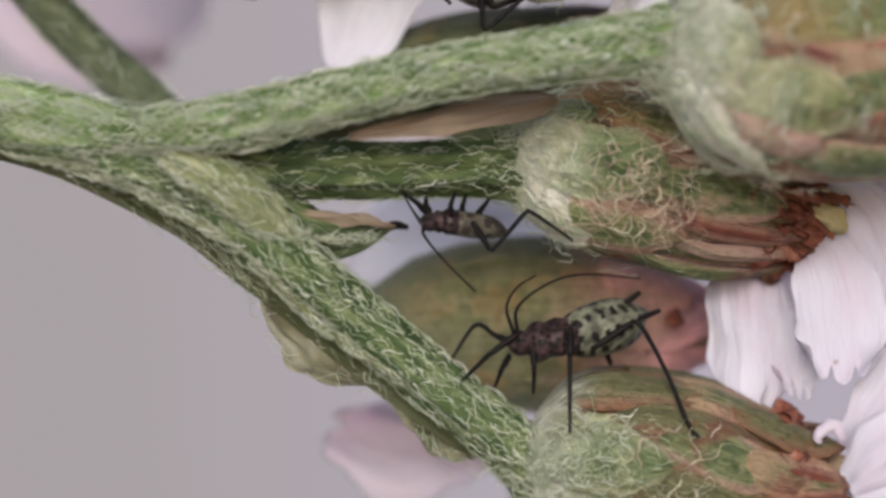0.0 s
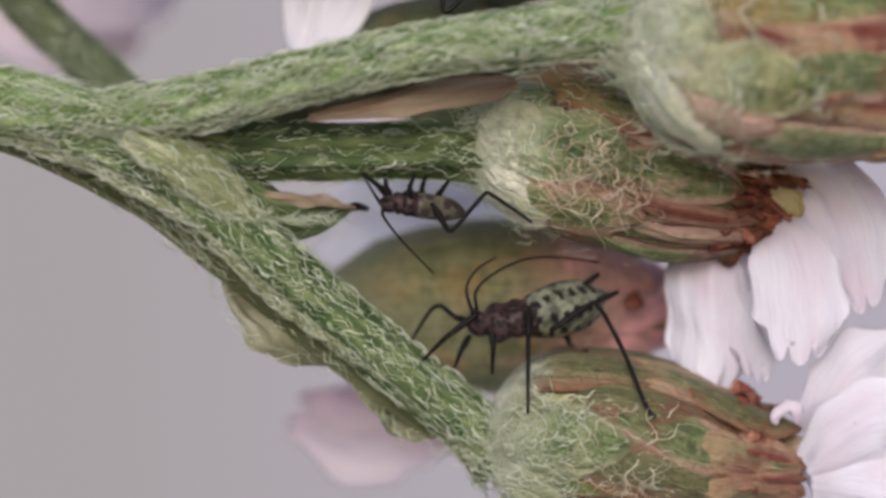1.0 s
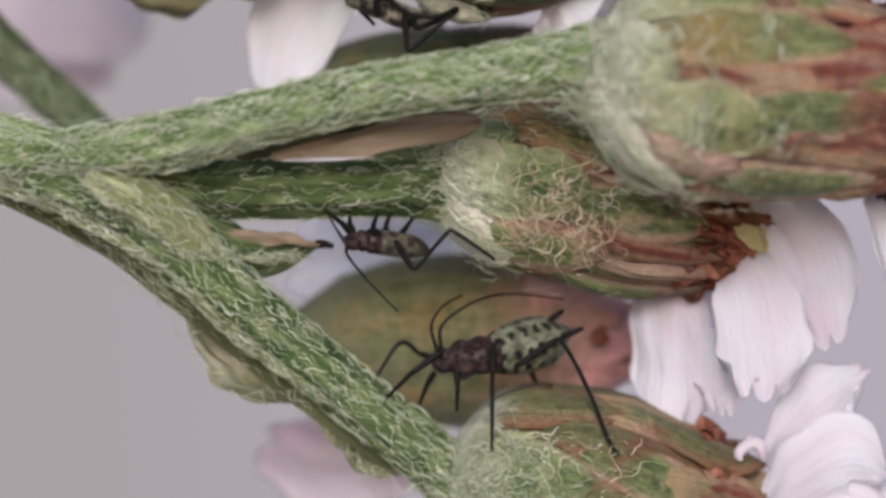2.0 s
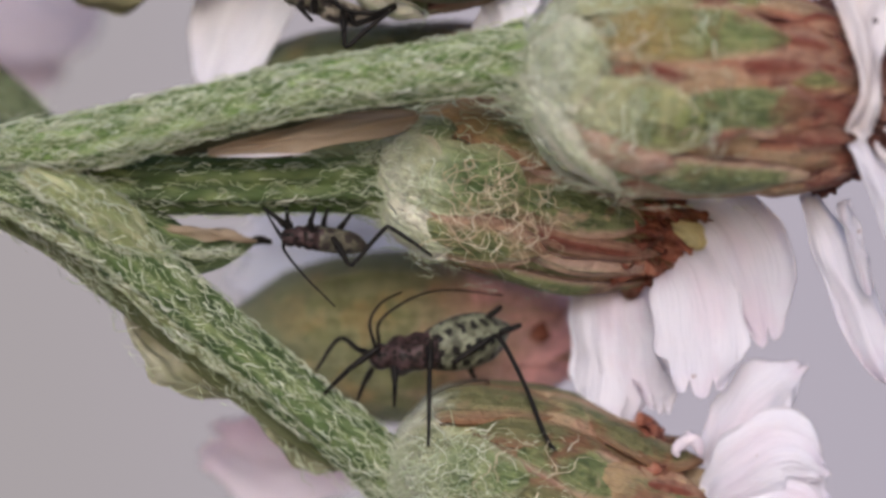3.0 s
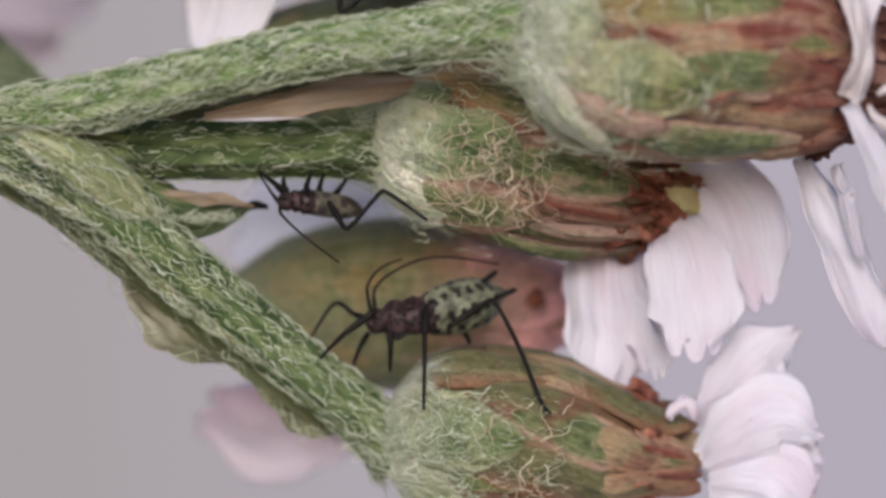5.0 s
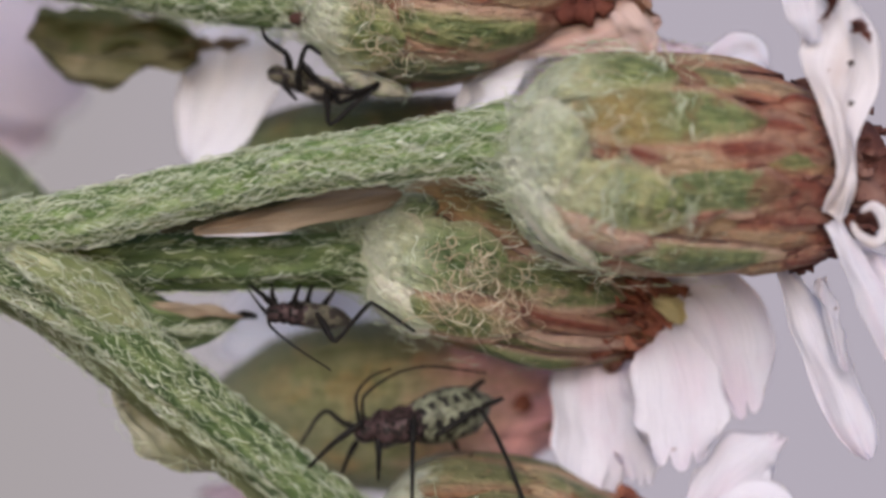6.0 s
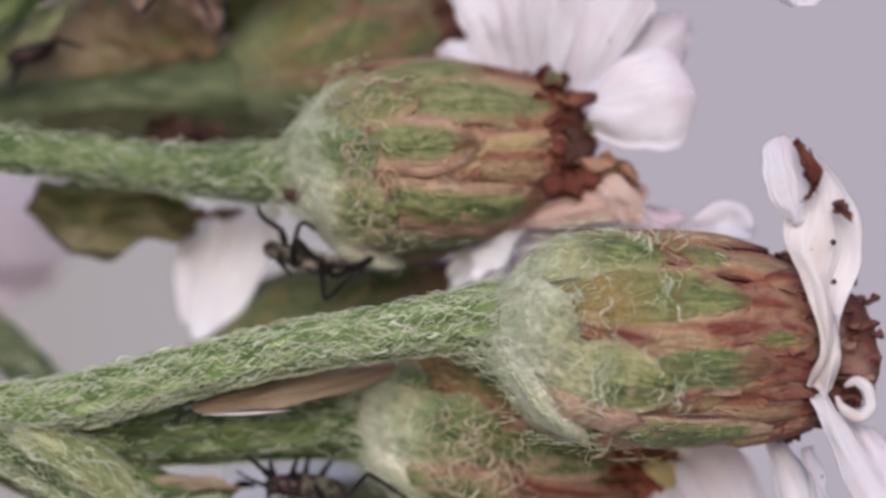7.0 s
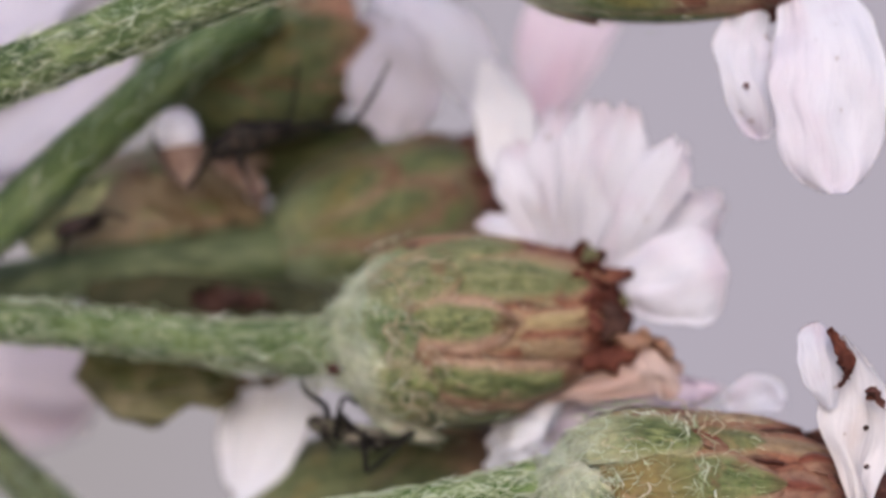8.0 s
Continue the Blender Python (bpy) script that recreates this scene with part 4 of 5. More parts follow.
    edge = spline([(-5.11, 0.30, -0.73), (-4.91, 0.30, -1.21), (-4.51, 0.35, -1.70), (-3.81, 0.40, -2.09), (-3.11, 0.50, -2.09)], 60)
    inner = spline([(-4.69, 0.10, -0.95), (-4.25, 0.10, -1.34), (-3.73, 0.20, -1.61), (-3.12, 0.40, -1.92)], 60)
    fur(leaf, [(p, Vector((-0.3, -0.9, 0.1)), Vector((0.75, 0.0, -0.65))) for p in edge + inner], 34, 0.34, 0.009, rng, HAIR, 1.6, "hairs", curl=0.8)
    g = Geo()
    blade(g, [(-2.93, 0.80, -2.20), (-2.39, 0.90, -2.71), (-1.99, 1.00, -2.95), (-1.58, 1.10, -3.10)], [0.12, 0.28, 0.26, 0.12], cup=0.4, thick=0.08, wave=0.2, groove=0.03, face=(-0.2, -0.9, 0.35), seed=3)
    leaf = part("bract_leaf", g, LEAF, plant, "pale olive bract clasping the stalk")
    edge = spline([(-2.74, 0.70, -2.49), (-2.36, 0.80, -2.99), (-2.02, 0.90, -3.13), (-1.75, 1.00, -3.05)], 40)
    fur(leaf, [(p, Vector((-0.3, -0.9, 0.1)), Vector((0.75, 0.0, -0.65))) for p in edge], 20, 0.34, 0.009, rng, HAIR, 1.6, "hairs", curl=0.8)


stalks()


# ---- front heads ----
def head_a():
    scales = [
        (0.34, -150, 0.84, -172, 0.38, "rust"), (0.35, -139, 0.81, -141, 0.36, "ochre_tip"), (0.62, -138, 0.99, -146, 0.36, "rust"), (0.60, -112, 0.99, -120, 0.34, "rust"), (0.66, -52, 1.0, -44, 0.36, "rust"), (0.64, -94, 0.97, -100, 0.30, "ochre_tip"),
        (0.66, -70, 0.98, -76, 0.32, "rust"), (0.30, -88, 0.76, -92, 0.40, "rust"), (0.68, -28, 1.0, -22, 0.34, "rust"),
        (0.70, -114, 0.92, -113, 0.26, "stain"), (0.56, -96, 0.88, -102, 0.28, "stain"), (0.80, -132, 0.99, -136, 0.20, "stain"), (0.82, -104, 0.97, -99, 0.14, "stain"),
        (0.78, -63, 0.97, -61, 0.20, "stain"), (0.82, -33, 1.0, -34, 0.22, "stain"), (0.18, -111, 0.77, -114, 0.52, "ochre"), (0.42, -78, 0.86, -80, 0.44, "green_lens"),
        (0.36, -40, 0.87, -38, 0.40, "green_lens"), (0.14, -54, 0.45, -48, 0.36, "tan"), (0.09, -142, 0.49, -134, 0.52, "fresh"), (0.13, -75, 0.56, -69, 0.52, "fresh"), (0.02, -90, 0.22, -99, 0.70, "woolly"),
        (0.0, -62, 0.30, -27, 0.40, "pale"), (0.32, -94, 0.46, -90, 0.13, "stain"), (0.52, -62, 0.66, -70, 0.14, "stain"), (0.44, -141, 0.57, -131, 0.13, "stain")]
    head, sh = flower_head((1.07, -1.40, 3.01), (6.13, -1.00, 2.68), 1.70, 1.21, "faded flower head with green and rust bracts and drooping white petals", 11, wool=520, tan=22, florets=110, bulge=0.9,
                           wool_on=(-170, -10), tangle=(0.15, 0.6, -160, -40), prof=[0.31, 0.78, 0.95, 1.0, 1.0, 0.97, 0.91, 0.82, 0.70], placed=scales, under="rust")
    # white curls lying across the bracts
    rng = random.Random(12)
    curls = []
    for s0, s1, d0, d1 in ((0.28, 0.38, -84, -58), (0.29, 0.36, -80, -62), (0.38, 0.48, -148, -130), (0.18, 0.23, -116, -96), (0.46, 0.53, -122, -108), (0.46, 0.56, -78, -60)):
        for _ in range(60):
            k, w = rng.uniform(s0, s1), radians(rng.uniform(d0, d1))
            curls.append((sh.at(k, w, 0.27), sh.out(w), (sh.out(w + 1.57) * rng.choice((-1, 1)) + sh.axis * rng.uniform(-0.3, 0.3)).normalized()))
    fur(head, curls, 120, 0.27, 0.014, rng, HAIR, 2.2, "wool", "white curled hairs", 0.8, 0.10, 0.14)
    upright = petal(head, [(6.10, -2.30, 2.05), (6.24, -2.60, 2.70), (6.21, -2.70, 3.47), (6.19, -2.70, 4.25), (6.12, -2.60, 5.02), (5.96, -2.50, 5.75)], [0.20, 0.16, 0.30, 0.57, 0.44, 0.14],
                    PETAL_DRY, label="withered upright petal with rust marks", cup=0.4, wave=0.32, groove=0.034, seed=3)
    petal(head, [(5.76, -2.72, 4.63), (5.62, -2.78, 5.14), (5.54, -2.75, 5.60), (5.56, -2.60, 5.97)], [0.10, 0.30, 0.32, 0.26], PETAL, label="folded white petal lobe", cup=0.4, wave=0.12, groove=0.030, seed=7)
    petal(upright, [(5.71, -2.95, 5.88), (5.83, -3.02, 5.65), (5.96, -3.05, 5.39), (5.99, -3.00, 5.05)], [0.05, 0.10, 0.13, 0.03], DARK_RUST, name="rust_streak", label="rust-red dried streak", wave=0.22, teeth=2, seed=9)
    petal(upright, [(5.83, -3.02, 4.99), (5.92, -3.04, 5.09), (5.98, -3.04, 5.25)], [0.02, 0.04, 0.04], RUST, name="rust_streak", wave=0.15, seed=19)
    petal(upright, [(6.26, -3.02, 4.88), (6.40, -3.08, 4.85), (6.53, -3.02, 4.62)], [0.09, 0.11, 0.04], RUST, name="rust_streak", wave=0.2, teeth=3, seed=10)
    for dx, dz, r in ((0.0, 0.0, 0.05), (0.0, -0.6, 0.045), (0.12, -1.4, 0.05)):
        g = Geo()
        ball(g, Vector((6.27, -2.86, 4.33)) + Vector((dx, 0.04 * dz, dz)), r, 0.02, r * 0.9, rough=0.5)
        part("spot", g, MAROON, upright, "small dark spot")
    petal(head, [(6.07, -2.30, 2.00), (6.48, -2.40, 1.23), (6.87, -2.40, 0.45), (7.27, -2.30, -0.42)], [0.14, 0.2, 0.26, 0.18], PETAL, cup=0.6, wave=0.1, seed=4)
    petal(head, [(5.54, -0.60, 1.26), (5.92, -0.80, 0.47), (6.36, -0.90, -0.58), (6.85, -0.90, -1.67)], [0.14, 0.3, 0.36, 0.28], PETAL, cup=0.6, wave=0.14, teeth=0, seed=5)
    curled_petal(head, (6.62, -2.50, 1.93), 0.25, 0.095, 130, -190, PETAL_DRY, "curled dry petal")
    petal(head, [(6.36, -2.00, 1.65), (6.78, -2.10, 1.17), (7.22, -2.10, 0.69), (7.75, -2.00, 0.08)], [0.12, 0.3, 0.38, 0.3], PETAL, cup=0.4, wave=0.15, seed=23)
    petal(head, [(6.04, -1.20, 1.13), (6.16, -1.30, 0.65), (6.29, -1.30, 0.20), (6.43, -1.30, -0.33)], [0.10, 0.12, 0.12, 0.10], PETAL, cup=0.5, wave=0.12, seed=24)
    petal(head, [(4.44, 1.00, 4.48), (4.98, 0.90, 4.70), (5.43, 0.80, 4.47)], [0.2, 0.35, 0.15], PETAL, wave=0.1, seed=8)


def head_b():
    scales = [
        (0.46, -121, 0.88, -119, 0.40, "tan"), (0.10, -150, 0.62, -122, 0.52, "ochre_tip"), (0.56, -68, 1.00, -63, 0.17, "stain"), (0.58, -50, 1.00, -42, 0.18, "tan"), (0.47, -88, 0.92, -94, 0.44, "green_lens"),
        (0.46, -30, 1.0, -8, 0.30, "green_lens"), (0.12, -46, 0.62, -58, 0.50, "lens"), (0.0, -128, 0.22, -124, 0.36, "leafy"), (0.0, -40, 0.34, -44, 0.50, "pale"), (0.03, -88, 0.49, -97, 0.56, "leafy"), (0.0, -100, 0.22, -92, 0.5, "woolly")]
    head, _ = flower_head((-1.08, 0.90, 1.70), (3.42, 1.10, 0.62), 1.33, 0.69, "flower head with green bracts and a tangle of tan hairs", 21, BRACT_DEEP, wool=220, tan=96, florets=60, floret_mat=RUST_LIGHT, bulge=0.35,
                           wool_on=(-170, -10), tangle=(0.26, 0.58, -98, -58), prof=[0.45, 0.80, 0.95, 1.0, 1.0, 0.96, 0.87, 0.72, 0.52], placed=scales, under="drab")
    petal(head, [(3.45, 0.90, 0.48), (3.82, 0.50, -0.05), (3.99, 0.30, -1.02), (4.02, 0.50, -1.96)], [0.25, 0.64, 0.72, 0.76], PETAL, teeth=3, bite=0.11, cup=0.15, wave=0.15, groove=0.030, seed=1)
    petal(head, [(3.74, 0.80, 1.15), (4.38, 0.50, 0.97), (4.90, 0.40, 0.05), (5.12, 0.60, -1.15)], [0.28, 0.54, 0.60, 0.52], PETAL, teeth=2, bite=0.11, cup=0.2, wave=0.12, groove=0.030, seed=2)
    petal(head, [(2.51, 1.70, 0.30), (2.59, 1.40, -0.51), (2.66, 1.20, -1.59), (2.82, 1.20, -2.71)], [0.6, 0.66, 0.66, 0.6], PETAL, teeth=3, bite=0.11, wave=0.25, cup=0.2, groove=0.04, twist=(0.5, 0.0), seed=21)
    petal(head, [(3.13, 1.50, 0.30), (3.25, 1.25, -0.51), (3.35, 1.15, -1.40), (3.45, 1.20, -2.35)], [0.5, 0.55, 0.5, 0.4], PETAL, teeth=3, bite=0.11, wave=0.2, cup=0.2, groove=0.034, seed=22)
    petal(head, [(3.39, 0.75, 0.88), (3.64, 0.55, 0.73), (3.88, 0.45, 0.59), (4.04, 0.45, 0.38)], [0.10, 0.18, 0.20, 0.12], CLAW, name="petal_claw", label="yellowish foot of a petal", cup=0.3, wave=0.12, groove=0.02, seed=25)
    petal(head, [(3.25, 0.70, 1.12), (3.60, 0.60, 1.06), (3.91, 0.55, 0.93), (4.20, 0.55, 0.79)], [0.07, 0.09, 0.07, 0.02], RUST_LIGHT, name="papery_scale", label="rust-brown dry scale", cup=0.3, wave=0.12, seed=26)


def head_c():
    scales = [
        (0.37, -147, 0.94, -141, 0.42, "tan_green"), (0.49, -84, 1.00, -58, 0.50, "drab"), (0.30, -125, 0.80, -118, 0.34, "drab"), (0.45, -116, 0.93, -92, 0.48, "green_lens"),
        (0.02, -150, 0.62, -140, 0.50, "drab"), (0.07, -39, 0.68, -42, 0.56, "ochre"), (0.0, -50, 0.30, -52, 0.50, "woolly"), (0.03, -96, 0.50, -94, 0.50, "leafy"), (0.0, -118, 0.20, -112, 0.4, "woolly"),
        (0.70, -138, 1.15, -126, 0.30, "drab"), (0.72, -100, 1.17, -88, 0.32, "tan_green"), (0.76, -66, 1.18, -64, 0.28, "tan_green"), (0.90, -98, 1.16, -92, 0.17, "stain"), (0.94, -74, 1.18, -78, 0.14, "stain")]
    head, _ = flower_head((-0.89, 1.20, -3.15), (3.36, 1.40, -3.48), 1.50, 0.82, "flower head with broad green bracts where an aphid stands", 31, BRACT_DEEP, wool=520, tan=16, florets=22, floret_mat=RUST_LIGHT, spread=0.6, bulge=0.2,
                           wool_on=(-118, -50), tangle=(0.35, 0.6, -100, -60), prof=[0.35, 0.78, 0.95, 1.0, 1.0, 0.96, 0.86, 0.72, 0.55], placed=scales, under="drab")
    petal(head, [(4.22, 1.20, -3.11), (4.63, 0.90, -2.46), (5.15, 0.80, -1.83), (5.70, 0.90, -1.42)], [0.2, 0.5, 0.55, 0.30], PETAL, teeth=2, bite=0.08, cup=0.2, wave=0.15, groove=0.030, seed=11)
    petal(head, [(4.20, 1.00, -3.63), (4.80, 0.70, -3.16), (5.41, 0.60, -2.88), (6.06, 0.80, -3.16)], [0.3, 0.7, 0.75, 0.40], PETAL, teeth=3, cup=0.2, wave=0.07, groove=0.028, seed=12)
    petal(head, [(4.29, 1.00, -3.90), (4.89, 0.70, -3.87), (5.42, 0.60, -4.04), (5.89, 0.80, -4.59)], [0.3, 0.7, 0.75, 0.40], PETAL, teeth=3, cup=0.2, wave=0.07, groove=0.028, seed=13)
    petal(head, [(4.20, 1.30, -3.80), (4.85, 1.10, -3.50), (5.45, 1.05, -3.50), (6.10, 1.15, -3.80)], [0.3, 0.75, 0.85, 0.6], PETAL, teeth=3, bite=0.1, cup=0.2, wave=0.15, groove=0.030, seed=17)
    petal(head, [(2.95, 1.00, -3.37), (3.43, 0.90, -3.38), (3.93, 1.00, -3.37), (4.45, 1.30, -3.34)], [0.2, 0.30, 0.30, 0.16], STRAW, name="papery_scale", label="yellowish papery scale", wave=0.2, cup=0.3, seed=15)
    petal(head, [(2.48, 0.75, -2.60), (3.01, 0.70, -2.77), (3.46, 0.70, -3.04), (3.83, 0.80, -3.22)], [0.1, 0.2, 0.22, 0.12], STRAW, name="papery_scale", label="papery pink-brown scale", wave=0.15, cup=0.3, seed=16)
    curled_petal(head, (3.84, 0.50, -2.80), 0.18, 0.10, 210, -30, PETAL_PINK, "small curled petal")


def head_d():
    rings = [(0.30, 1.02, 6, 0.75, 0.02), (0.02, 0.95, 5, 0.9, 0.08)]
    head, _ = flower_head((-3.80, 4.20, -1.16), (2.47, 4.20, -1.14), 1.42, 0.45, "smooth olive bud flushed pink, behind an aphid", 41, BRACT_OLIVE, rings, wool=0, tan=0, keel=0.02, florets=0)
    g = Geo()
    ball(g, (1.57, 2.82, -1.02), 0.15, 0.04, 0.14, n=18, m=12, rough=0.6)
    part("scar", g, RUST_LIGHT, head, "dark red spot")


def head_e():
    scales = [
        (0.20, -131, 0.72, -152, 0.46, "olive"), (0.70, -113, 0.98, -111, 0.34, "rust"), (0.65, -76, 0.96, -62, 0.34, "rust"), (0.68, -92, 0.98, -87, 0.22, "straw"),
        (0.45, -124, 0.93, -117, 0.46, "olive"), (0.33, -68, 0.89, -38, 0.52, "lens"), (0.22, -44, 0.66, -26, 0.36, "dark"), (0.23, -100, 0.66, -92, 0.48, "lens"),
        (0.11, -126, 0.48, -124, 0.54, "olive"), (0.03, -62, 0.34, -59, 0.66, "fresh"), (0.06, -22, 0.33, -16, 0.38, "pale"), (0.03, -111, 0.30, -93, 0.56, "leafy")]
    head, _ = flower_head((-2.14, 1.00, 5.51), (2.47, 1.20, 6.11), 1.60, 0.86, "plump flower on a hairy stalk with white petals", 51, wool=160, tan=60, florets=50, floret_mat=DARK_RUST,
                           wool_on=(-170, -10), tangle=(0.18, 0.36, -125, -50), spread=0.45, prof=[0.35, 0.78, 0.97, 1.02, 1.0, 0.94, 0.82, 0.68, 0.54], placed=scales, under="rust")
    g = Geo()
    skin = tube(g, [(-10.84, 1.20, 6.23), (-8.30, 1.00, 6.08), (-6.35, 0.90, 5.93), (-4.60, 0.90, 5.71), (-3.22, 0.90, 5.57), (-1.89, 1.00, 5.55)], [0.34, 0.34, 0.35, 0.36, 0.42, 0.50], n=28, seg=36, ridge=0.07, rough=0.06)
    st = part("stalk", g, STEM_BACK, head, "hairy green stalk")
    fur(st, [q for q in skin if q[1].y < 0.45], 1000, 0.34, 0.010, random.Random(52), lift=0.22, curl=0.8, loft=0.15)
    g = Geo()
    ball(g, (-2.10, 0.45, 5.20), 0.14, 0.12, 0.12, rough=0.2)
    part("scar", g, MAROON, st, "small red-brown scar")
    for i, (a, d, w) in enumerate(FAN):
        a, d = Vector(a), Vector(d)
        bow = Vector((0, -0.25, 0))
        petal(head, [a, a.lerp(d, 0.35) + bow, a.lerp(d, 0.7) + bow * 1.2, d], [0.2, w * 0.8, w, w * 0.95], PETAL_LIT if i == 8 else PETAL, teeth=2 if i else 0, bite=0.09, cup=0.25, wave=0.12, groove=0.030, seed=30 + i)
    petal(head, [(1.35, 0.90, 4.71), (2.28, 0.50, 4.87), (3.03, 0.35, 5.02), (3.67, 0.35, 5.20)], [0.14, 0.22, 0.30, 0.22], PETAL_BLUSH, name="papery_scale", label="papery pink-brown scale", wave=0.14, teeth=0, groove=0.014, cup=0.2, seed=44)
    petal(head, [(2.87, 0.40, 5.49), (3.13, 0.20, 5.27), (3.34, 0.20, 4.97), (3.50, 0.25, 4.66)], [0.16, 0.26, 0.26, 0.14], PETAL_BLUSH, name="papery_scale", label="papery pink-brown scale", wave=0.14, teeth=0, groove=0.014, cup=0.2, seed=45)
    petal(head, [(2.29, 0.50, 5.74), (2.84, 0.30, 5.63), (3.26, 0.20, 5.59), (3.55, 0.20, 5.24)], [0.18, 0.15, 0.11, 0.04], ORANGE_DRY, name="papery_scale", label="orange-brown dry scale", wave=0.4, teeth=3, bite=0.2, cup=0.3, groove=0.03, seed=46)
    petal(head, [(2.19, 0.90, 6.60), (2.18, 0.75, 6.83), (2.16, 0.70, 7.02), (2.13, 0.80, 7.20)], [0.10, 0.17, 0.18, 0.10], LEAF_BROWN, name="petal_claw", label="olive foot of a petal", wave=0.12, cup=0.3, seed=47)
    petal(head, [(2.30, 0.90, 6.22), (2.48, 0.75, 6.29), (2.64, 0.70, 6.31), (2.80, 0.80, 6.23)], [0.12, 0.20, 0.20, 0.10], LEAF_BROWN, name="petal_claw", label="olive foot of a petal", wave=0.12, cup=0.3, seed=48)
    for k, q in enumerate([(2.47, 0.22, 6.08), (2.60, 0.25, 5.87), (2.37, 0.20, 5.81), (2.18, 0.30, 5.29), (2.48, 0.25, 5.29), (2.75, 0.30, 5.42)]):
        g = Geo()
        ball(g, q, 0.17, 0.10, 0.20, n=14, m=10, rough=0.6)
        part("floret", g, MAROON if k < 3 else DARK_RUST, head, "blackened floret" if k < 3 else "")


FAN = [
    ((2.45, 0.90, 6.45), (4.43, 0.60, 6.80), 0.84),
    ((2.55, 1.60, 6.78), (4.51, 1.40, 8.00), 0.55),
    ((2.47, 1.00, 6.78), (3.70, 0.70, 8.99), 0.50),
    ((2.29, 1.30, 6.88), (2.90, 1.00, 9.63), 0.52),
    ((2.07, 1.50, 6.98), (2.32, 1.20, 9.74), 0.52),
    ((1.79, 1.80, 6.98), (1.71, 1.60, 9.57), 0.55),
    ((1.60, 2.00, 6.98), (0.90, 1.90, 9.01), 0.55),
    ((1.42, 2.20, 6.88), (0.36, 2.10, 7.72), 0.30),
    ((1.34, 2.70, 6.98), (0.54, 2.70, 10.56), 0.52),
]

head_a()
head_b()
head_c()
head_d()
head_e()


# ---- heads and petals behind ----
def behind():
    rings = [(0.30, 1.02, 7, 0.62, 0.02), (0.10, 0.85, 6, 0.66, 0.07), (0.02, 0.6, 5, 0.7, 0.12)]
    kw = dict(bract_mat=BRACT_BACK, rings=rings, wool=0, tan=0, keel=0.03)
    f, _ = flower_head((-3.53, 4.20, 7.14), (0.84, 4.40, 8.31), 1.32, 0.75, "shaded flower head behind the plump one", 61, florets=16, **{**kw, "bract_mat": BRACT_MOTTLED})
    g = Geo()
    tube(g, [(-13.18, 4.00, 5.71), (-10.16, 4.00, 6.18), (-7.45, 4.00, 6.66), (-5.45, 4.10, 6.96), (-3.55, 4.20, 7.13), (-2.60, 4.20, 7.38)], [0.42, 0.44, 0.46, 0.48, 0.62, 0.95], n=20, seg=24, ridge=0.06)
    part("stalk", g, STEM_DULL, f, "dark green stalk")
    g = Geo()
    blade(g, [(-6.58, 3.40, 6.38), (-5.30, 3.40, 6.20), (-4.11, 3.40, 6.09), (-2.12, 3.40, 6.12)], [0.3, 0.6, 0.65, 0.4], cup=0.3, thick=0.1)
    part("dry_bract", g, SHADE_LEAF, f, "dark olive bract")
    g = Geo()
    blade(g, [(-4.72, 3.20, 6.37), (-4.23, 3.20, 6.34), (-3.73, 3.20, 6.32), (-3.20, 3.20, 6.26)], [0.10, 0.22, 0.2, 0.06], cup=0.3, thick=0.08, wave=0.35, teeth=3, bite=0.15, seed=6)
    part("dry_bract", g, MAROON, f, "maroon dry bract")
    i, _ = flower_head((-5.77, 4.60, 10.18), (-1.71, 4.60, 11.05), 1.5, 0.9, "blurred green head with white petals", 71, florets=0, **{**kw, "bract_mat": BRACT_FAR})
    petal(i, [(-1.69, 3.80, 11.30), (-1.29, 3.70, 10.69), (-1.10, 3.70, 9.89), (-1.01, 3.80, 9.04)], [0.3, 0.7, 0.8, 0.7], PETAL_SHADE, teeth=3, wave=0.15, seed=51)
    petal(i, [(-1.48, 3.60, 11.68), (-0.49, 3.80, 11.19), (0.20, 3.90, 10.39), (0.59, 3.90, 9.28)], [0.3, 0.6, 0.6, 0.4], PETAL, teeth=3, wave=0.15, seed=52)
    petal(i, [(2.51, 6.50, 13.30), (2.29, 6.50, 12.04), (1.91, 6.50, 10.90), (1.43, 6.50, 9.59)], [0.5, 0.85, 0.8, 0.4], PETAL_ROSE, teeth=0, wave=0.15, seed=53)
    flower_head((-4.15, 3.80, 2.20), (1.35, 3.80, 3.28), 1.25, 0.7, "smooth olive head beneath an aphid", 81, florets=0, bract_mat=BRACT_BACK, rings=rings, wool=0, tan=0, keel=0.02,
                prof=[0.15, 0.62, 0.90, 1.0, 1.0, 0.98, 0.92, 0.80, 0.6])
    flower_head((-7.68, 5.00, 7.36), (-3.58, 5.00, 8.34), 1.1, 0.7, "blurred olive and tan head", 91, florets=0, bract_mat=BRACT_TAWNY, rings=rings, wool=0, tan=0)
    h, _ = flower_head((0.55, -0.60, 11.92), (5.61, -0.60, 11.96), 1.1, 0.8, "flower head with green bracts and broad white petals", 101, florets=20, wool=120, tan=0)
    petal(h, [(5.74, -1.20, 11.28), (5.88, -1.70, 10.34), (5.88, -1.90, 9.34), (5.97, -1.80, 8.00)], [0.62, 0.90, 0.92, 0.72], PETAL, teeth=0, cup=0.15, wave=0.25, groove=0.03, seed=61)
    petal(h, [(4.72, -0.90, 11.04), (4.58, -1.10, 10.39), (4.66, -1.20, 9.70), (4.91, -1.10, 8.89)], [0.35, 0.44, 0.40, 0.30], PETAL, teeth=0, cup=0.2, wave=0.22, groove=0.03, seed=62)
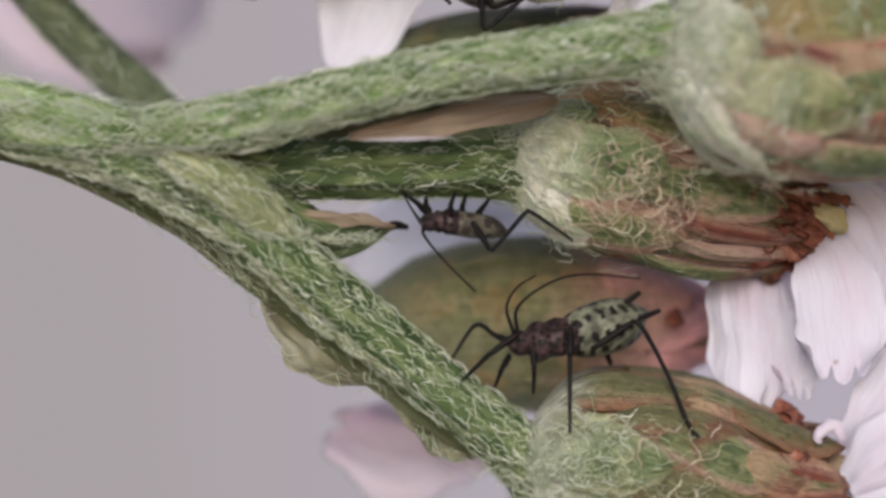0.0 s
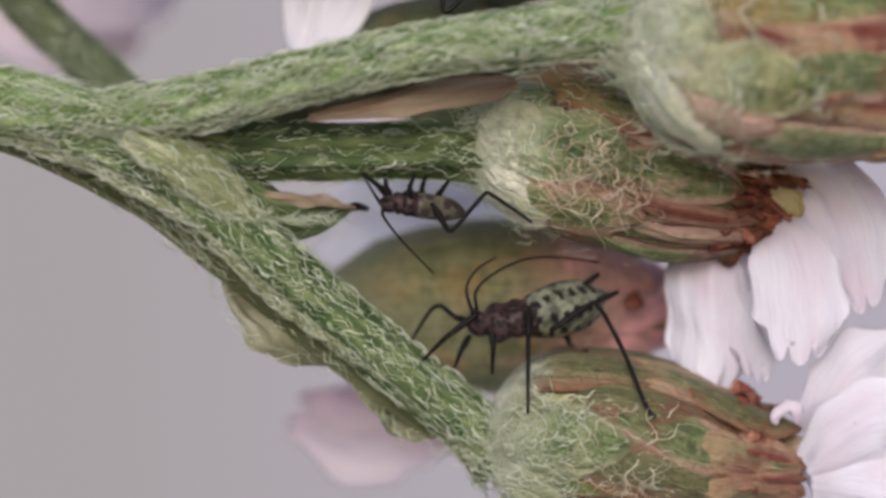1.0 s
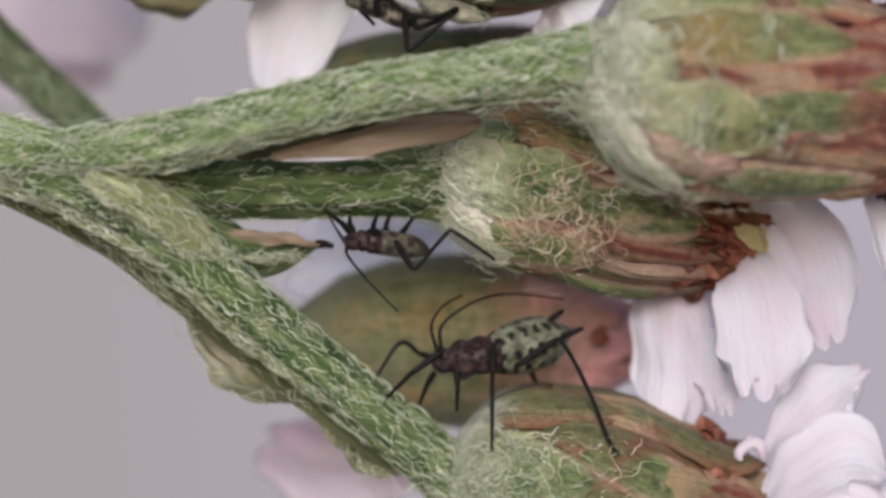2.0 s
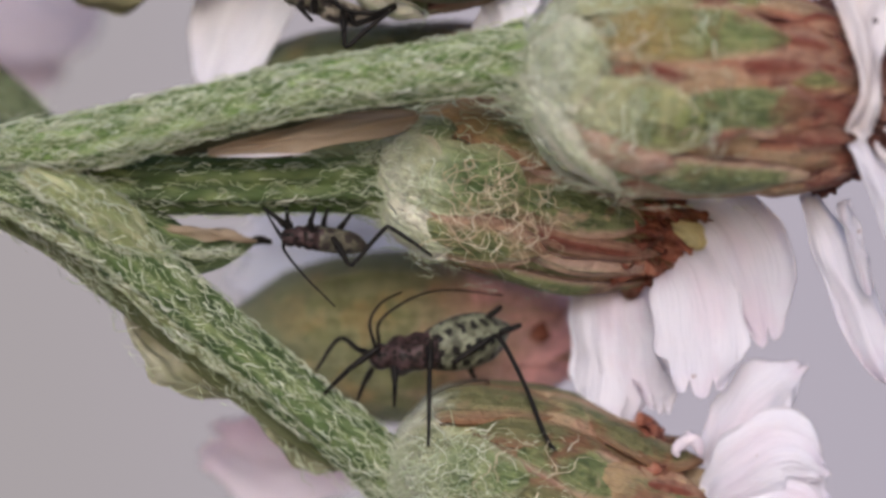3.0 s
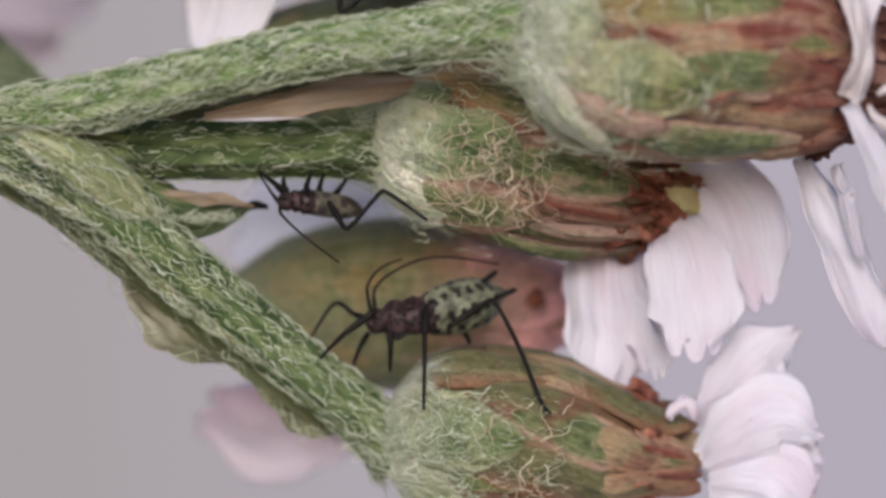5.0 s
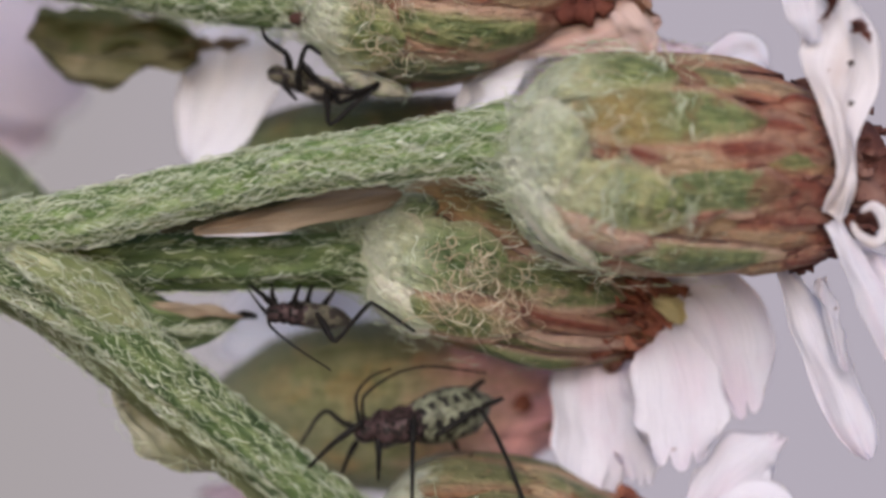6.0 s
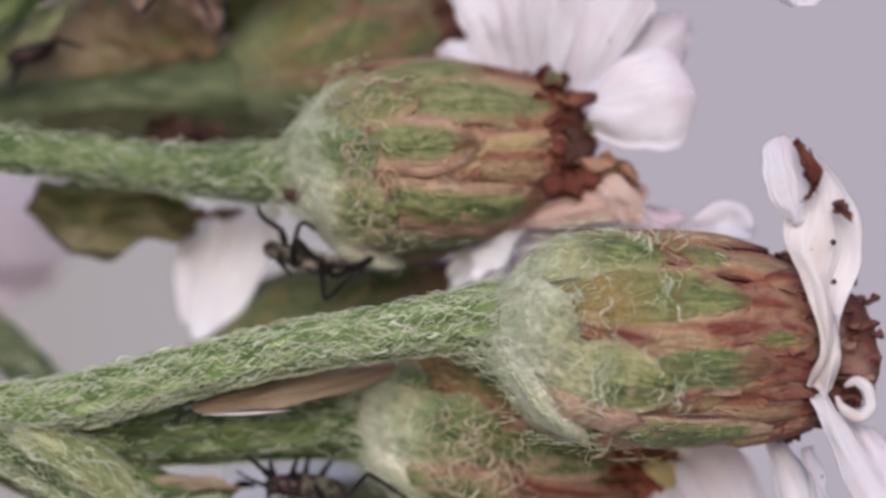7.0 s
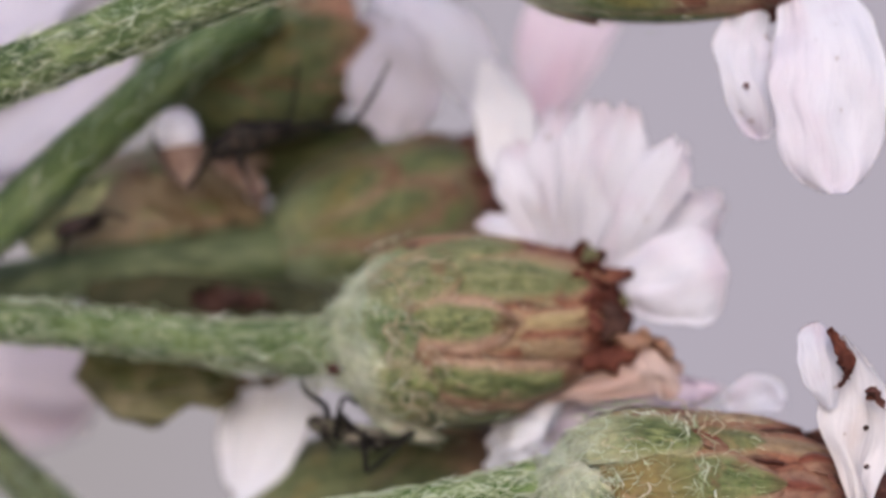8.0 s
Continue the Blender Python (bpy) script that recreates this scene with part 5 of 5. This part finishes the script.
    g = Geo()
    ball(g, (4.60, -1.36, 9.75), 0.045, 0.03, 0.05, rough=0.5)
    part("spot", g, RUST, h, "small rust-red spot")


def loose_petals():
    def one(label, pts, widths, mat, seed, teeth=3):
        flower = thing("flower", pts[0], label, "flower", "flowers out of focus behind")
        along = (Vector(pts[-1]) - Vector(pts[0])).normalized()
        side = along.cross(Vector((0, -1, 0))).normalized()
        for k, (shift, share) in enumerate(((-0.22, 0.80), (0.45, 0.58))):
            g = Geo()
            line = [Vector(p) + side * shift * w + Vector((0, 0.18 * k, 0)) - along * 0.2 * k for p, w in zip(pts, widths)]
            blade(g, line, [w * share for w in widths], teeth=teeth, wave=0.2, cup=0.15, groove=0.034, seed=seed + 20 * k, face=(0, -0.8, 0.6))
            part("ray_petal", g, mat, flower)
    one("flower with a pale pink petal, out of focus", [(-1.20, 6.00, -3.25), (-2.18, 6.00, -3.31), (-3.07, 6.00, -3.36), (-4.30, 6.00, -3.08)], [0.4, 0.85, 1.0, 0.6], PETAL_PINK, 1)
    one("flower with a white petal, out of focus", [(-2.94, 2.90, 5.42), (-3.27, 2.90, 4.61), (-3.61, 3.00, 3.81), (-3.99, 3.00, 2.81)], [0.5, 0.78, 0.72, 0.35], PETAL_LIT, 2, 0)
    one("flower with a white petal, out of focus", [(0.64, 9.00, 1.26), (-1.01, 9.00, 0.95), (-2.46, 9.00, 0.53), (-4.10, 9.00, -0.20)], [0.9, 1.2, 1.3, 0.9], PETAL_LIT, 3)
    one("flower with a pale pink petal, out of focus", [(-10.67, 13.00, 6.05), (-9.53, 13.00, 5.49), (-8.40, 13.00, 4.92), (-7.16, 13.00, 4.13)], [1.0, 2.0, 2.0, 1.1], PETAL_FAINT, 4, 0)
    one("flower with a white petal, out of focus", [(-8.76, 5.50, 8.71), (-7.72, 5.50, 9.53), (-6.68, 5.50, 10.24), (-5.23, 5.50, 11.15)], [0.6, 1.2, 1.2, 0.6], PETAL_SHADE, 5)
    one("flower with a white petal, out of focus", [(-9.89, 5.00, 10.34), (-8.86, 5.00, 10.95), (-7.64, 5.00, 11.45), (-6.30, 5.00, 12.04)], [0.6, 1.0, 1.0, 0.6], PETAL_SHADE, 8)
    one("flower with a white petal, out of focus", [(0.55, 1.30, 3.68), (0.81, 1.00, 3.99), (1.16, 0.90, 4.25), (1.78, 1.00, 4.62)], [0.2, 0.38, 0.45, 0.3], PETAL_LIT, 6)
    one("flower with a pale pink petal, out of focus", [(1.21, 1.60, 4.12), (2.33, 1.50, 4.39), (3.45, 1.50, 4.62), (4.48, 1.60, 4.72)], [0.3, 0.5, 0.5, 0.3], PETAL_PINK, 7)


def back_stems():
    g = Geo()
    sk = tube(g, [(-10.22, 4.20, 6.70), (-9.45, 4.20, 5.00), (-8.60, 4.20, 3.87), (-7.17, 4.20, 2.55), (-6.51, 4.20, 1.80)], [0.39] * 5, n=20, seg=20, ridge=0.06)
    back = thing("back_stalk", (-10.22, 4.20, 6.70), "green stalk out of focus behind the fork", "stalk")
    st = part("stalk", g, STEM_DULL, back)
    fur(st, [q for q in sk if q[1].y < 0.45], 250, 0.4, 0.010, random.Random(71))
    g = Geo()
    sk = tube(g, [(-10.25, -0.60, 8.67), (-8.00, -0.80, 9.78), (-5.96, -0.90, 10.58), (-3.58, -0.80, 11.48), (-1.57, -0.60, 11.99), (0.64, -0.60, 11.92)], [0.45, 0.45, 0.44, 0.42, 0.42, 0.5], n=28, seg=36, ridge=0.07, rough=0.06)
    s = thing("upper_stalk", (-10.25, -0.60, 8.67), "hairy green stalk of the topmost flower head", "stalk")
    st = part("stalk", g, STEM_MID, s)
    fur(st, [q for q in sk if q[1].y < 0.45], 1500, 0.34, 0.011, random.Random(7))
    g = Geo()
    sk = tube(g, [(-10.71, 1.60, 5.37), (-8.42, 1.80, 7.17), (-6.40, 2.00, 8.99), (-4.68, 2.40, 10.45), (-3.23, 2.80, 11.44)], [0.42, 0.42, 0.42, 0.4, 0.4], n=20, seg=20, ridge=0.06)
    back = thing("back_stalk", (-10.71, 1.60, 5.37), "dark green diagonal stalk out of focus", "stalk")
    st = part("stalk", g, STEM_BACK, back)
    fur(st, [q for q in sk if q[1].y < 0.45], 250, 0.4, 0.010, random.Random(72))
    g = Geo()
    blade(g, [(-6.60, 2.60, 5.26), (-5.94, 2.60, 5.00), (-4.95, 2.60, 5.02), (-3.85, 2.60, 4.97)], [0.30, 0.52, 0.46, 0.18], thick=0.10, wave=0.4, cup=0.3, groove=0.05, seed=5)
    leaf = thing("bract_leaf", (-6.65, 2.50, 5.62), "dark green bract with a brown folded edge, out of focus", "leaf")
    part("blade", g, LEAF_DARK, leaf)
    g = Geo()
    blade(g, [(-6.43, 2.40, 4.87), (-5.76, 2.30, 4.56), (-4.83, 2.30, 4.62), (-3.83, 2.40, 4.79)], [0.10, 0.33, 0.26, 0.10], thick=0.08, wave=0.45, cup=0.35, groove=0.05, seed=15)
    part("folded_edge", g, LEAF_BROWN, leaf, "brown mottled folded edge")
    g = Geo()
    blade(g, [(-4.05, 2.50, 4.88), (-3.72, 2.50, 4.90), (-3.39, 2.50, 4.93), (-3.01, 2.50, 4.97)], [0.12, 0.09, 0.08, 0.03], thick=0.05, wave=0.2, cup=0.3, seed=25)
    part("dry_tip", g, TAN, leaf, "tan dry tip")
    for pts in ([(-3.82, 5.60, 8.36), (-2.89, 5.60, 8.81), (-1.96, 5.60, 8.98), (-0.93, 5.60, 8.64)], [(-5.80, 5.80, 8.69), (-4.97, 5.80, 8.99), (-4.04, 5.80, 8.88), (-3.21, 5.80, 8.46)]):
        g = Geo()
        blade(g, pts, [0.3, 0.6, 0.6, 0.3], thick=0.12, wave=0.25, cup=0.3)
        leaf = thing("bract_leaf", pts[0], "shaded olive bract out of focus", "leaf")
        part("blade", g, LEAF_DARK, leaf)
        g = Geo()
        tube(g, [Vector(p) + Vector((0, -0.1, 0)) for p in pts], [0.06, 0.05, 0.05, 0.02], n=8, seg=14)
        part("midrib", g, LEAF_DARK, leaf)
    pts = [(-7.57, 2.60, 7.38), (-6.98, 2.60, 7.74), (-6.49, 2.60, 8.13), (-6.02, 2.70, 8.55)]
    g = Geo()
    blade(g, pts, [0.30, 0.36, 0.28, 0.06], thick=0.08, wave=0.2, cup=0.3, groove=0.03)
    leaf = thing("bract_leaf", pts[0], "pale green pointed bract out of focus", "leaf")
    part("blade", g, LEAF_PALE, leaf)
    pts = [(-3.68, 3.30, 8.09), (-3.58, 3.30, 8.21), (-3.48, 3.30, 8.30), (-3.38, 3.30, 8.41)]
    g = Geo()
    blade(g, pts, [0.07, 0.12, 0.11, 0.05], thick=0.05, wave=0.2, cup=0.3, teeth=2, seed=4)
    flower = thing("flower", pts[0], "small whitish petal tip between the heads behind", "flower")
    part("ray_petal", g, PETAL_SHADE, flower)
    for q in ([(-5.91, 4.00, 8.42), (-5.44, 3.80, 8.21), (-4.95, 3.80, 7.85), (-4.56, 3.90, 7.50)], [(-4.66, 4.00, 8.70), (-4.24, 3.80, 8.39), (-3.85, 3.80, 7.99), (-3.56, 3.90, 7.59)]):
        g = Geo()
        blade(g, q, [0.12, 0.30, 0.30, 0.10], thick=0.08, wave=0.2, cup=0.4, seed=6)
        leaf = thing("bract_leaf", q[0], "tan papery bract out of focus", "leaf")
        part("blade", g, TAN, leaf)
    pts = [(-4.35, 2.80, 8.87), (-4.03, 2.80, 8.70), (-3.67, 2.80, 8.44), (-3.49, 2.90, 8.03)]
    g = Geo()
    blade(g, pts, [0.10, 0.20, 0.22, 0.08], thick=0.06, wave=0.2, cup=0.3, groove=0.02, seed=7)
    leaf = thing("bract_leaf", pts[0], "pinkish-tan papery bract out of focus", "leaf")
    part("blade", g, CALYX, leaf)
    bud = thing("petal_bud", (-4.65, 2.20, 8.26), "small white closed bud with a pinkish-tan calyx", "bud")
    g = Geo()
    ball(g, (-4.82, 2.20, 9.20), 0.46, 0.44, 0.40, (-0.15, 0, 1), n=20, m=14, rough=0.1)
    part("bloom", g, PETAL, bud, "closed white petals")
    g = Geo()
    tube(g, [(-4.77, 2.15, 8.98), (-4.74, 2.15, 8.76), (-4.68, 2.15, 8.50), (-4.63, 2.20, 8.23)], [0.42, 0.38, 0.25, 0.08], n=16, seg=10, rough=0.15)
    part("calyx", g, CALYX, bud, "pinkish-tan calyx")


behind()
loose_petals()
back_stems()


# ---- aphids ----
def aphid(label, spine, girth, legs, antennae, tubes, mats, stout=1.0):
    """spine: head to tail; girth: half widths; legs and antennae as lists of joints."""
    bm, hm, lm = mats
    a = thing("aphid", spine[0], label, "aphid", "aphids on the flower heads")
    s = [Vector(q) for q in spine]
    g = Geo()
    d = (s[1] - s[0]).normalized()
    ball(g, s[0], girth[0] * 1.05, girth[0], girth[0], d, rough=0.15)
    head = part("head", g, hm, a, "dark brown head")
    for sign in (-1, 1):
        g = Geo()
        e = s[0] + Vector((0, sign * girth[0] * 0.85, girth[0] * 0.25)) - d * girth[0] * 0.2
        ball(g, e, girth[0] * 0.25, n=8, m=6)
        part("eye", g, lm, head)
    g = Geo()
    w = girth[1]
    a0, a1, a2 = s[0] + d * girth[0] * 0.4, s[1], s[2]
    tube(g, [a0, a0.lerp(a1, 0.5), a1, a1.lerp(a2, 0.35), a1.lerp(a2, 0.7), a2], [girth[0] * 0.8, w * 0.98, w * 0.90, w * 1.06, w * 0.98, girth[2] * 0.95], n=20, seg=24, rough=0.5)
    part("thorax", g, hm, a, "dark brown thorax")
    g = Geo()
    tail = [s[2] - (s[3] - s[2]) * 0.15] + s[2:]
    tube(g, tail, [girth[2] * 0.7] + girth[2:], n=24, seg=28, rough=0.10)
    part("abdomen", g, bm, a, "mottled abdomen with black spots")
    for i, pts in enumerate(tubes):
        g = Geo()
        tube(g, pts, [0.055, 0.05, 0.035][:len(pts)], n=8, seg=5)
        part("siphuncle", g, lm, a, "black tail tube")
    out = []
    for pts in legs:
        p = [Vector(q) for q in pts]
        g = Geo()
        tube(g, [p[0], p[0].lerp(p[1], 0.5), p[1]], [0.040 * stout, 0.056 * stout, 0.040 * stout], n=8, seg=8)
        leg = part("leg", g, lm, a, "thin black leg", origin=p[0])
        if len(p) > 2:
            g = Geo()
            tube(g, p[1:], [0.042 * stout] + [0.036 * stout] * (len(p) - 3) + [0.024 * stout], n=8, seg=10)
            part("shin", g, lm, leg, origin=p[1])
        out.append(leg)
    ant = []
    for pts in antennae:
        g = Geo()
        r = [0.036] + [0.028 - 0.014 * i / (len(pts) - 1) for i in range(1, len(pts))]
        tube(g, pts, r, n=7, seg=22)
        ant.append(part("antenna", g, lm, a, "thin dark antenna", origin=pts[0]))
    return a, out, ant


A1, LEGS1, ANT1 = aphid(
    "large mottled green aphid with black legs standing on a flower head",
    [(-0.99, 0.60, -1.36), (-0.58, 0.70, -1.32), (-0.16, 0.80, -1.24), (0.33, 1.00, -1.12), (0.74, 1.20, -0.99), (1.03, 1.30, -0.88)],
    [0.21, 0.30, 0.35, 0.43, 0.33, 0.05],
    [[(-1.19, 0.90, -1.32), (-1.37, 1.00, -1.26), (-1.69, 1.10, -1.09), (-2.05, 1.00, -1.60)],
     [(-1.02, 0.40, -1.19), (-1.51, 0.30, -1.55), (-1.98, 0.40, -2.02)],
     [(-1.14, 0.90, -1.54), (-1.27, 0.90, -1.77), (-1.39, 0.90, -2.08)],
     [(-0.80, 0.50, -1.42), (-0.78, 0.40, -1.77), (-0.79, 0.50, -2.14)],
     [(-0.22, 0.35, -1.08), (-0.24, 0.10, -1.54), (-0.25, -0.25, -2.71)],
     [(0.11, 0.50, -1.45), (0.79, 0.60, -1.00), (0.95, 0.50, -1.18), (1.27, 0.15, -1.81), (1.58, -0.22, -2.59), (1.73, -0.30, -2.75)],
     [(0.34, 1.30, -1.43), (0.43, 1.50, -1.62), (0.53, 1.60, -1.85)]],
    [[(-1.10, 0.50, -1.20), (-1.18, 0.50, -0.80), (-0.99, 0.60, -0.50), (-0.68, 0.80, -0.34)],
     [(-1.04, 0.80, -1.18), (-1.03, 0.70, -0.80), (-0.55, 0.70, -0.44), (0.01, 0.80, -0.30), (0.91, 1.00, -0.38)]],
    [[(0.62, 1.00, -0.77), (0.76, 1.00, -0.66), (0.90, 1.00, -0.56)], [(0.87, 0.90, -0.97), (1.04, 0.90, -0.91), (1.21, 0.90, -0.84)]],
    (APHID_BELLY, APHID_HEAD, APHID_LEG), 1.0)

A2, LEGS2, ANT2 = aphid(
    "small dark aphid hanging upside down beneath a stalk",
    [(-2.41, -0.10, 0.52), (-2.22, 0.00, 0.54), (-1.97, 0.10, 0.50), (-1.67, 0.20, 0.46), (-1.43, 0.30, 0.42), (-1.21, 0.40, 0.35)],
    [0.15, 0.17, 0.19, 0.20, 0.16, 0.04],
    [[(-2.44, -0.10, 0.64), (-2.59, -0.20, 0.80), (-2.83, -0.10, 0.97)],
     [(-2.40, 0.10, 0.62), (-2.47, 0.20, 0.78), (-2.49, 0.20, 1.00)],
     [(-2.07, -0.10, 0.59), (-2.10, -0.20, 0.76), (-2.02, -0.10, 0.98)],
     [(-1.92, 0.20, 0.58), (-1.91, 0.30, 0.77), (-1.84, 0.30, 0.98)],
     [(-1.72, 0.40, 0.56), (-1.60, 0.50, 0.74), (-1.46, 0.50, 0.93)],
     [(-1.75, -0.10, 0.52), (-1.52, -0.30, 0.14), (-1.41, -0.30, 0.12), (-0.97, -0.20, 0.64), (-0.80, -0.20, 0.64), (-0.21, -0.20, 0.24)]],
    [[(-2.50, -0.20, 0.43), (-2.49, -0.20, 0.30), (-2.18, -0.30, -0.08), (-1.70, -0.40, -0.55)], [(-2.54, 0.00, 0.50), (-2.67, 0.00, 0.69), (-2.83, 0.00, 0.95)]],
    [], (APHID_GREY, APHID_HEAD, APHID_LEG))

A3, LEGS3, ANT3 = aphid(
    "small grey aphid clinging below a plump flower head",
    [(-2.42, 0.40, 4.30), (-2.18, 0.40, 4.23), (-1.91, 0.50, 4.14), (-1.60, 0.60, 4.04), (-1.37, 0.70, 4.01), (-1.17, 0.80, 3.98)],
    [0.15, 0.17, 0.19, 0.20, 0.15, 0.04],
    [[(-2.20, 0.30, 4.37), (-2.26, 0.20, 4.62), (-2.57, 0.20, 4.84), (-2.66, 0.30, 5.03)],
     [(-2.06, 0.20, 4.03), (-2.08, 0.10, 4.30), (-1.95, 0.20, 4.73), (-1.72, 0.30, 4.62)],
     [(-2.27, 0.30, 4.21), (-2.31, 0.20, 4.12), (-2.10, 0.20, 3.89)],
     [(-1.64, 0.40, 4.07), (-1.61, 0.20, 3.75), (-1.56, 0.20, 3.50), (-1.17, 0.20, 3.84), (-0.79, 0.30, 4.14)],
     [(-1.59, 0.50, 4.12), (-1.45, 0.40, 3.86), (-1.13, 0.40, 3.98), (-0.83, 0.40, 4.16)],
     [(-2.04, 0.25, 4.49), (-1.82, 0.20, 4.25), (-1.55, 0.20, 4.07), (-1.13, 0.20, 4.03), (-0.76, 0.30, 4.21)]],
    [], [], (APHID_PALE, APHID_GREY, APHID_LEG), 1.1)

A4, LEGS4, ANT4 = aphid(
    "dark aphid out of focus among the heads behind",
    [(-4.02, 1.80, 8.94), (-3.78, 1.90, 9.06), (-3.50, 2.00, 9.15), (-3.21, 2.10, 9.23), (-2.93, 2.20, 9.27), (-2.74, 2.30, 9.29)],
    [0.22, 0.27, 0.26, 0.20, 0.13, 0.04],
    [[(-3.00, 1.80, 9.29), (-2.42, 1.70, 9.33), (-1.89, 1.70, 9.27), (-1.46, 1.70, 9.80), (-1.16, 1.70, 10.39)],
     [(-3.02, 2.20, 9.21), (-2.83, 2.20, 9.64), (-2.75, 2.20, 10.42)],
     [(-3.96, 1.70, 8.91), (-4.25, 1.60, 8.76), (-4.59, 1.60, 8.24)],
     [(-3.77, 1.70, 8.91), (-3.67, 1.60, 8.57), (-3.44, 1.60, 8.08)]],
    [[(-4.10, 1.60, 9.00), (-4.53, 1.50, 8.38), (-4.72, 1.50, 8.29), (-5.24, 1.50, 9.20)]],
    [], (APHID_DARK, APHID_DARK, APHID_LEG))

A5, LEGS5, ANT5 = aphid(
    "dark aphid out of focus on a shaded stalk",
    [(-6.85, 2.40, 7.56), (-6.73, 2.40, 7.61), (-6.59, 2.40, 7.64), (-6.42, 2.40, 7.68), (-6.29, 2.50, 7.74), (-6.15, 2.50, 7.80)],
    [0.14, 0.16, 0.18, 0.18, 0.14, 0.04],
    [[(-6.49, 2.20, 7.59), (-6.10, 2.10, 7.87), (-5.63, 2.10, 7.72)], [(-6.68, 2.20, 7.60), (-6.77, 2.10, 7.35), (-6.84, 2.10, 7.12)]],
    [], [], (APHID_HEAD, APHID_HEAD, APHID_LEG))


def swing(ob, turns):
    """Turns a feeler about its root, in the plane that faces the flowers' front; degrees."""
    at = ob.location.copy()
    walk(ob, [(t, Matrix.Translation(at) @ pose(0, 0, 0, 0, a, 0)) for t, a in turns])


def motions():
    swing(ANT2[0], [(0, 0), (1.5, 1), (3.0, 0), (4.2, 2), (5.3, -11), (6.0, -12), (6.5, -17), (7.2, -15), (8.0, -15)])
    swing(ANT2[1], [(0, 0), (3.0, 1), (4.2, 0), (5.5, -2), (6.1, -8), (6.5, -28), (7.2, -30), (8.0, -28)])
    swing(ANT1[0], [(0, -5), (1.5, -3), (3.5, 0), (4.2, 1), (5.5, 5), (6.5, 5), (8.0, 5)])
    swing(ANT1[1], [(0, -1), (1.5, 0), (3.5, 0), (5.5, 2), (8.0, 2)])


motions()
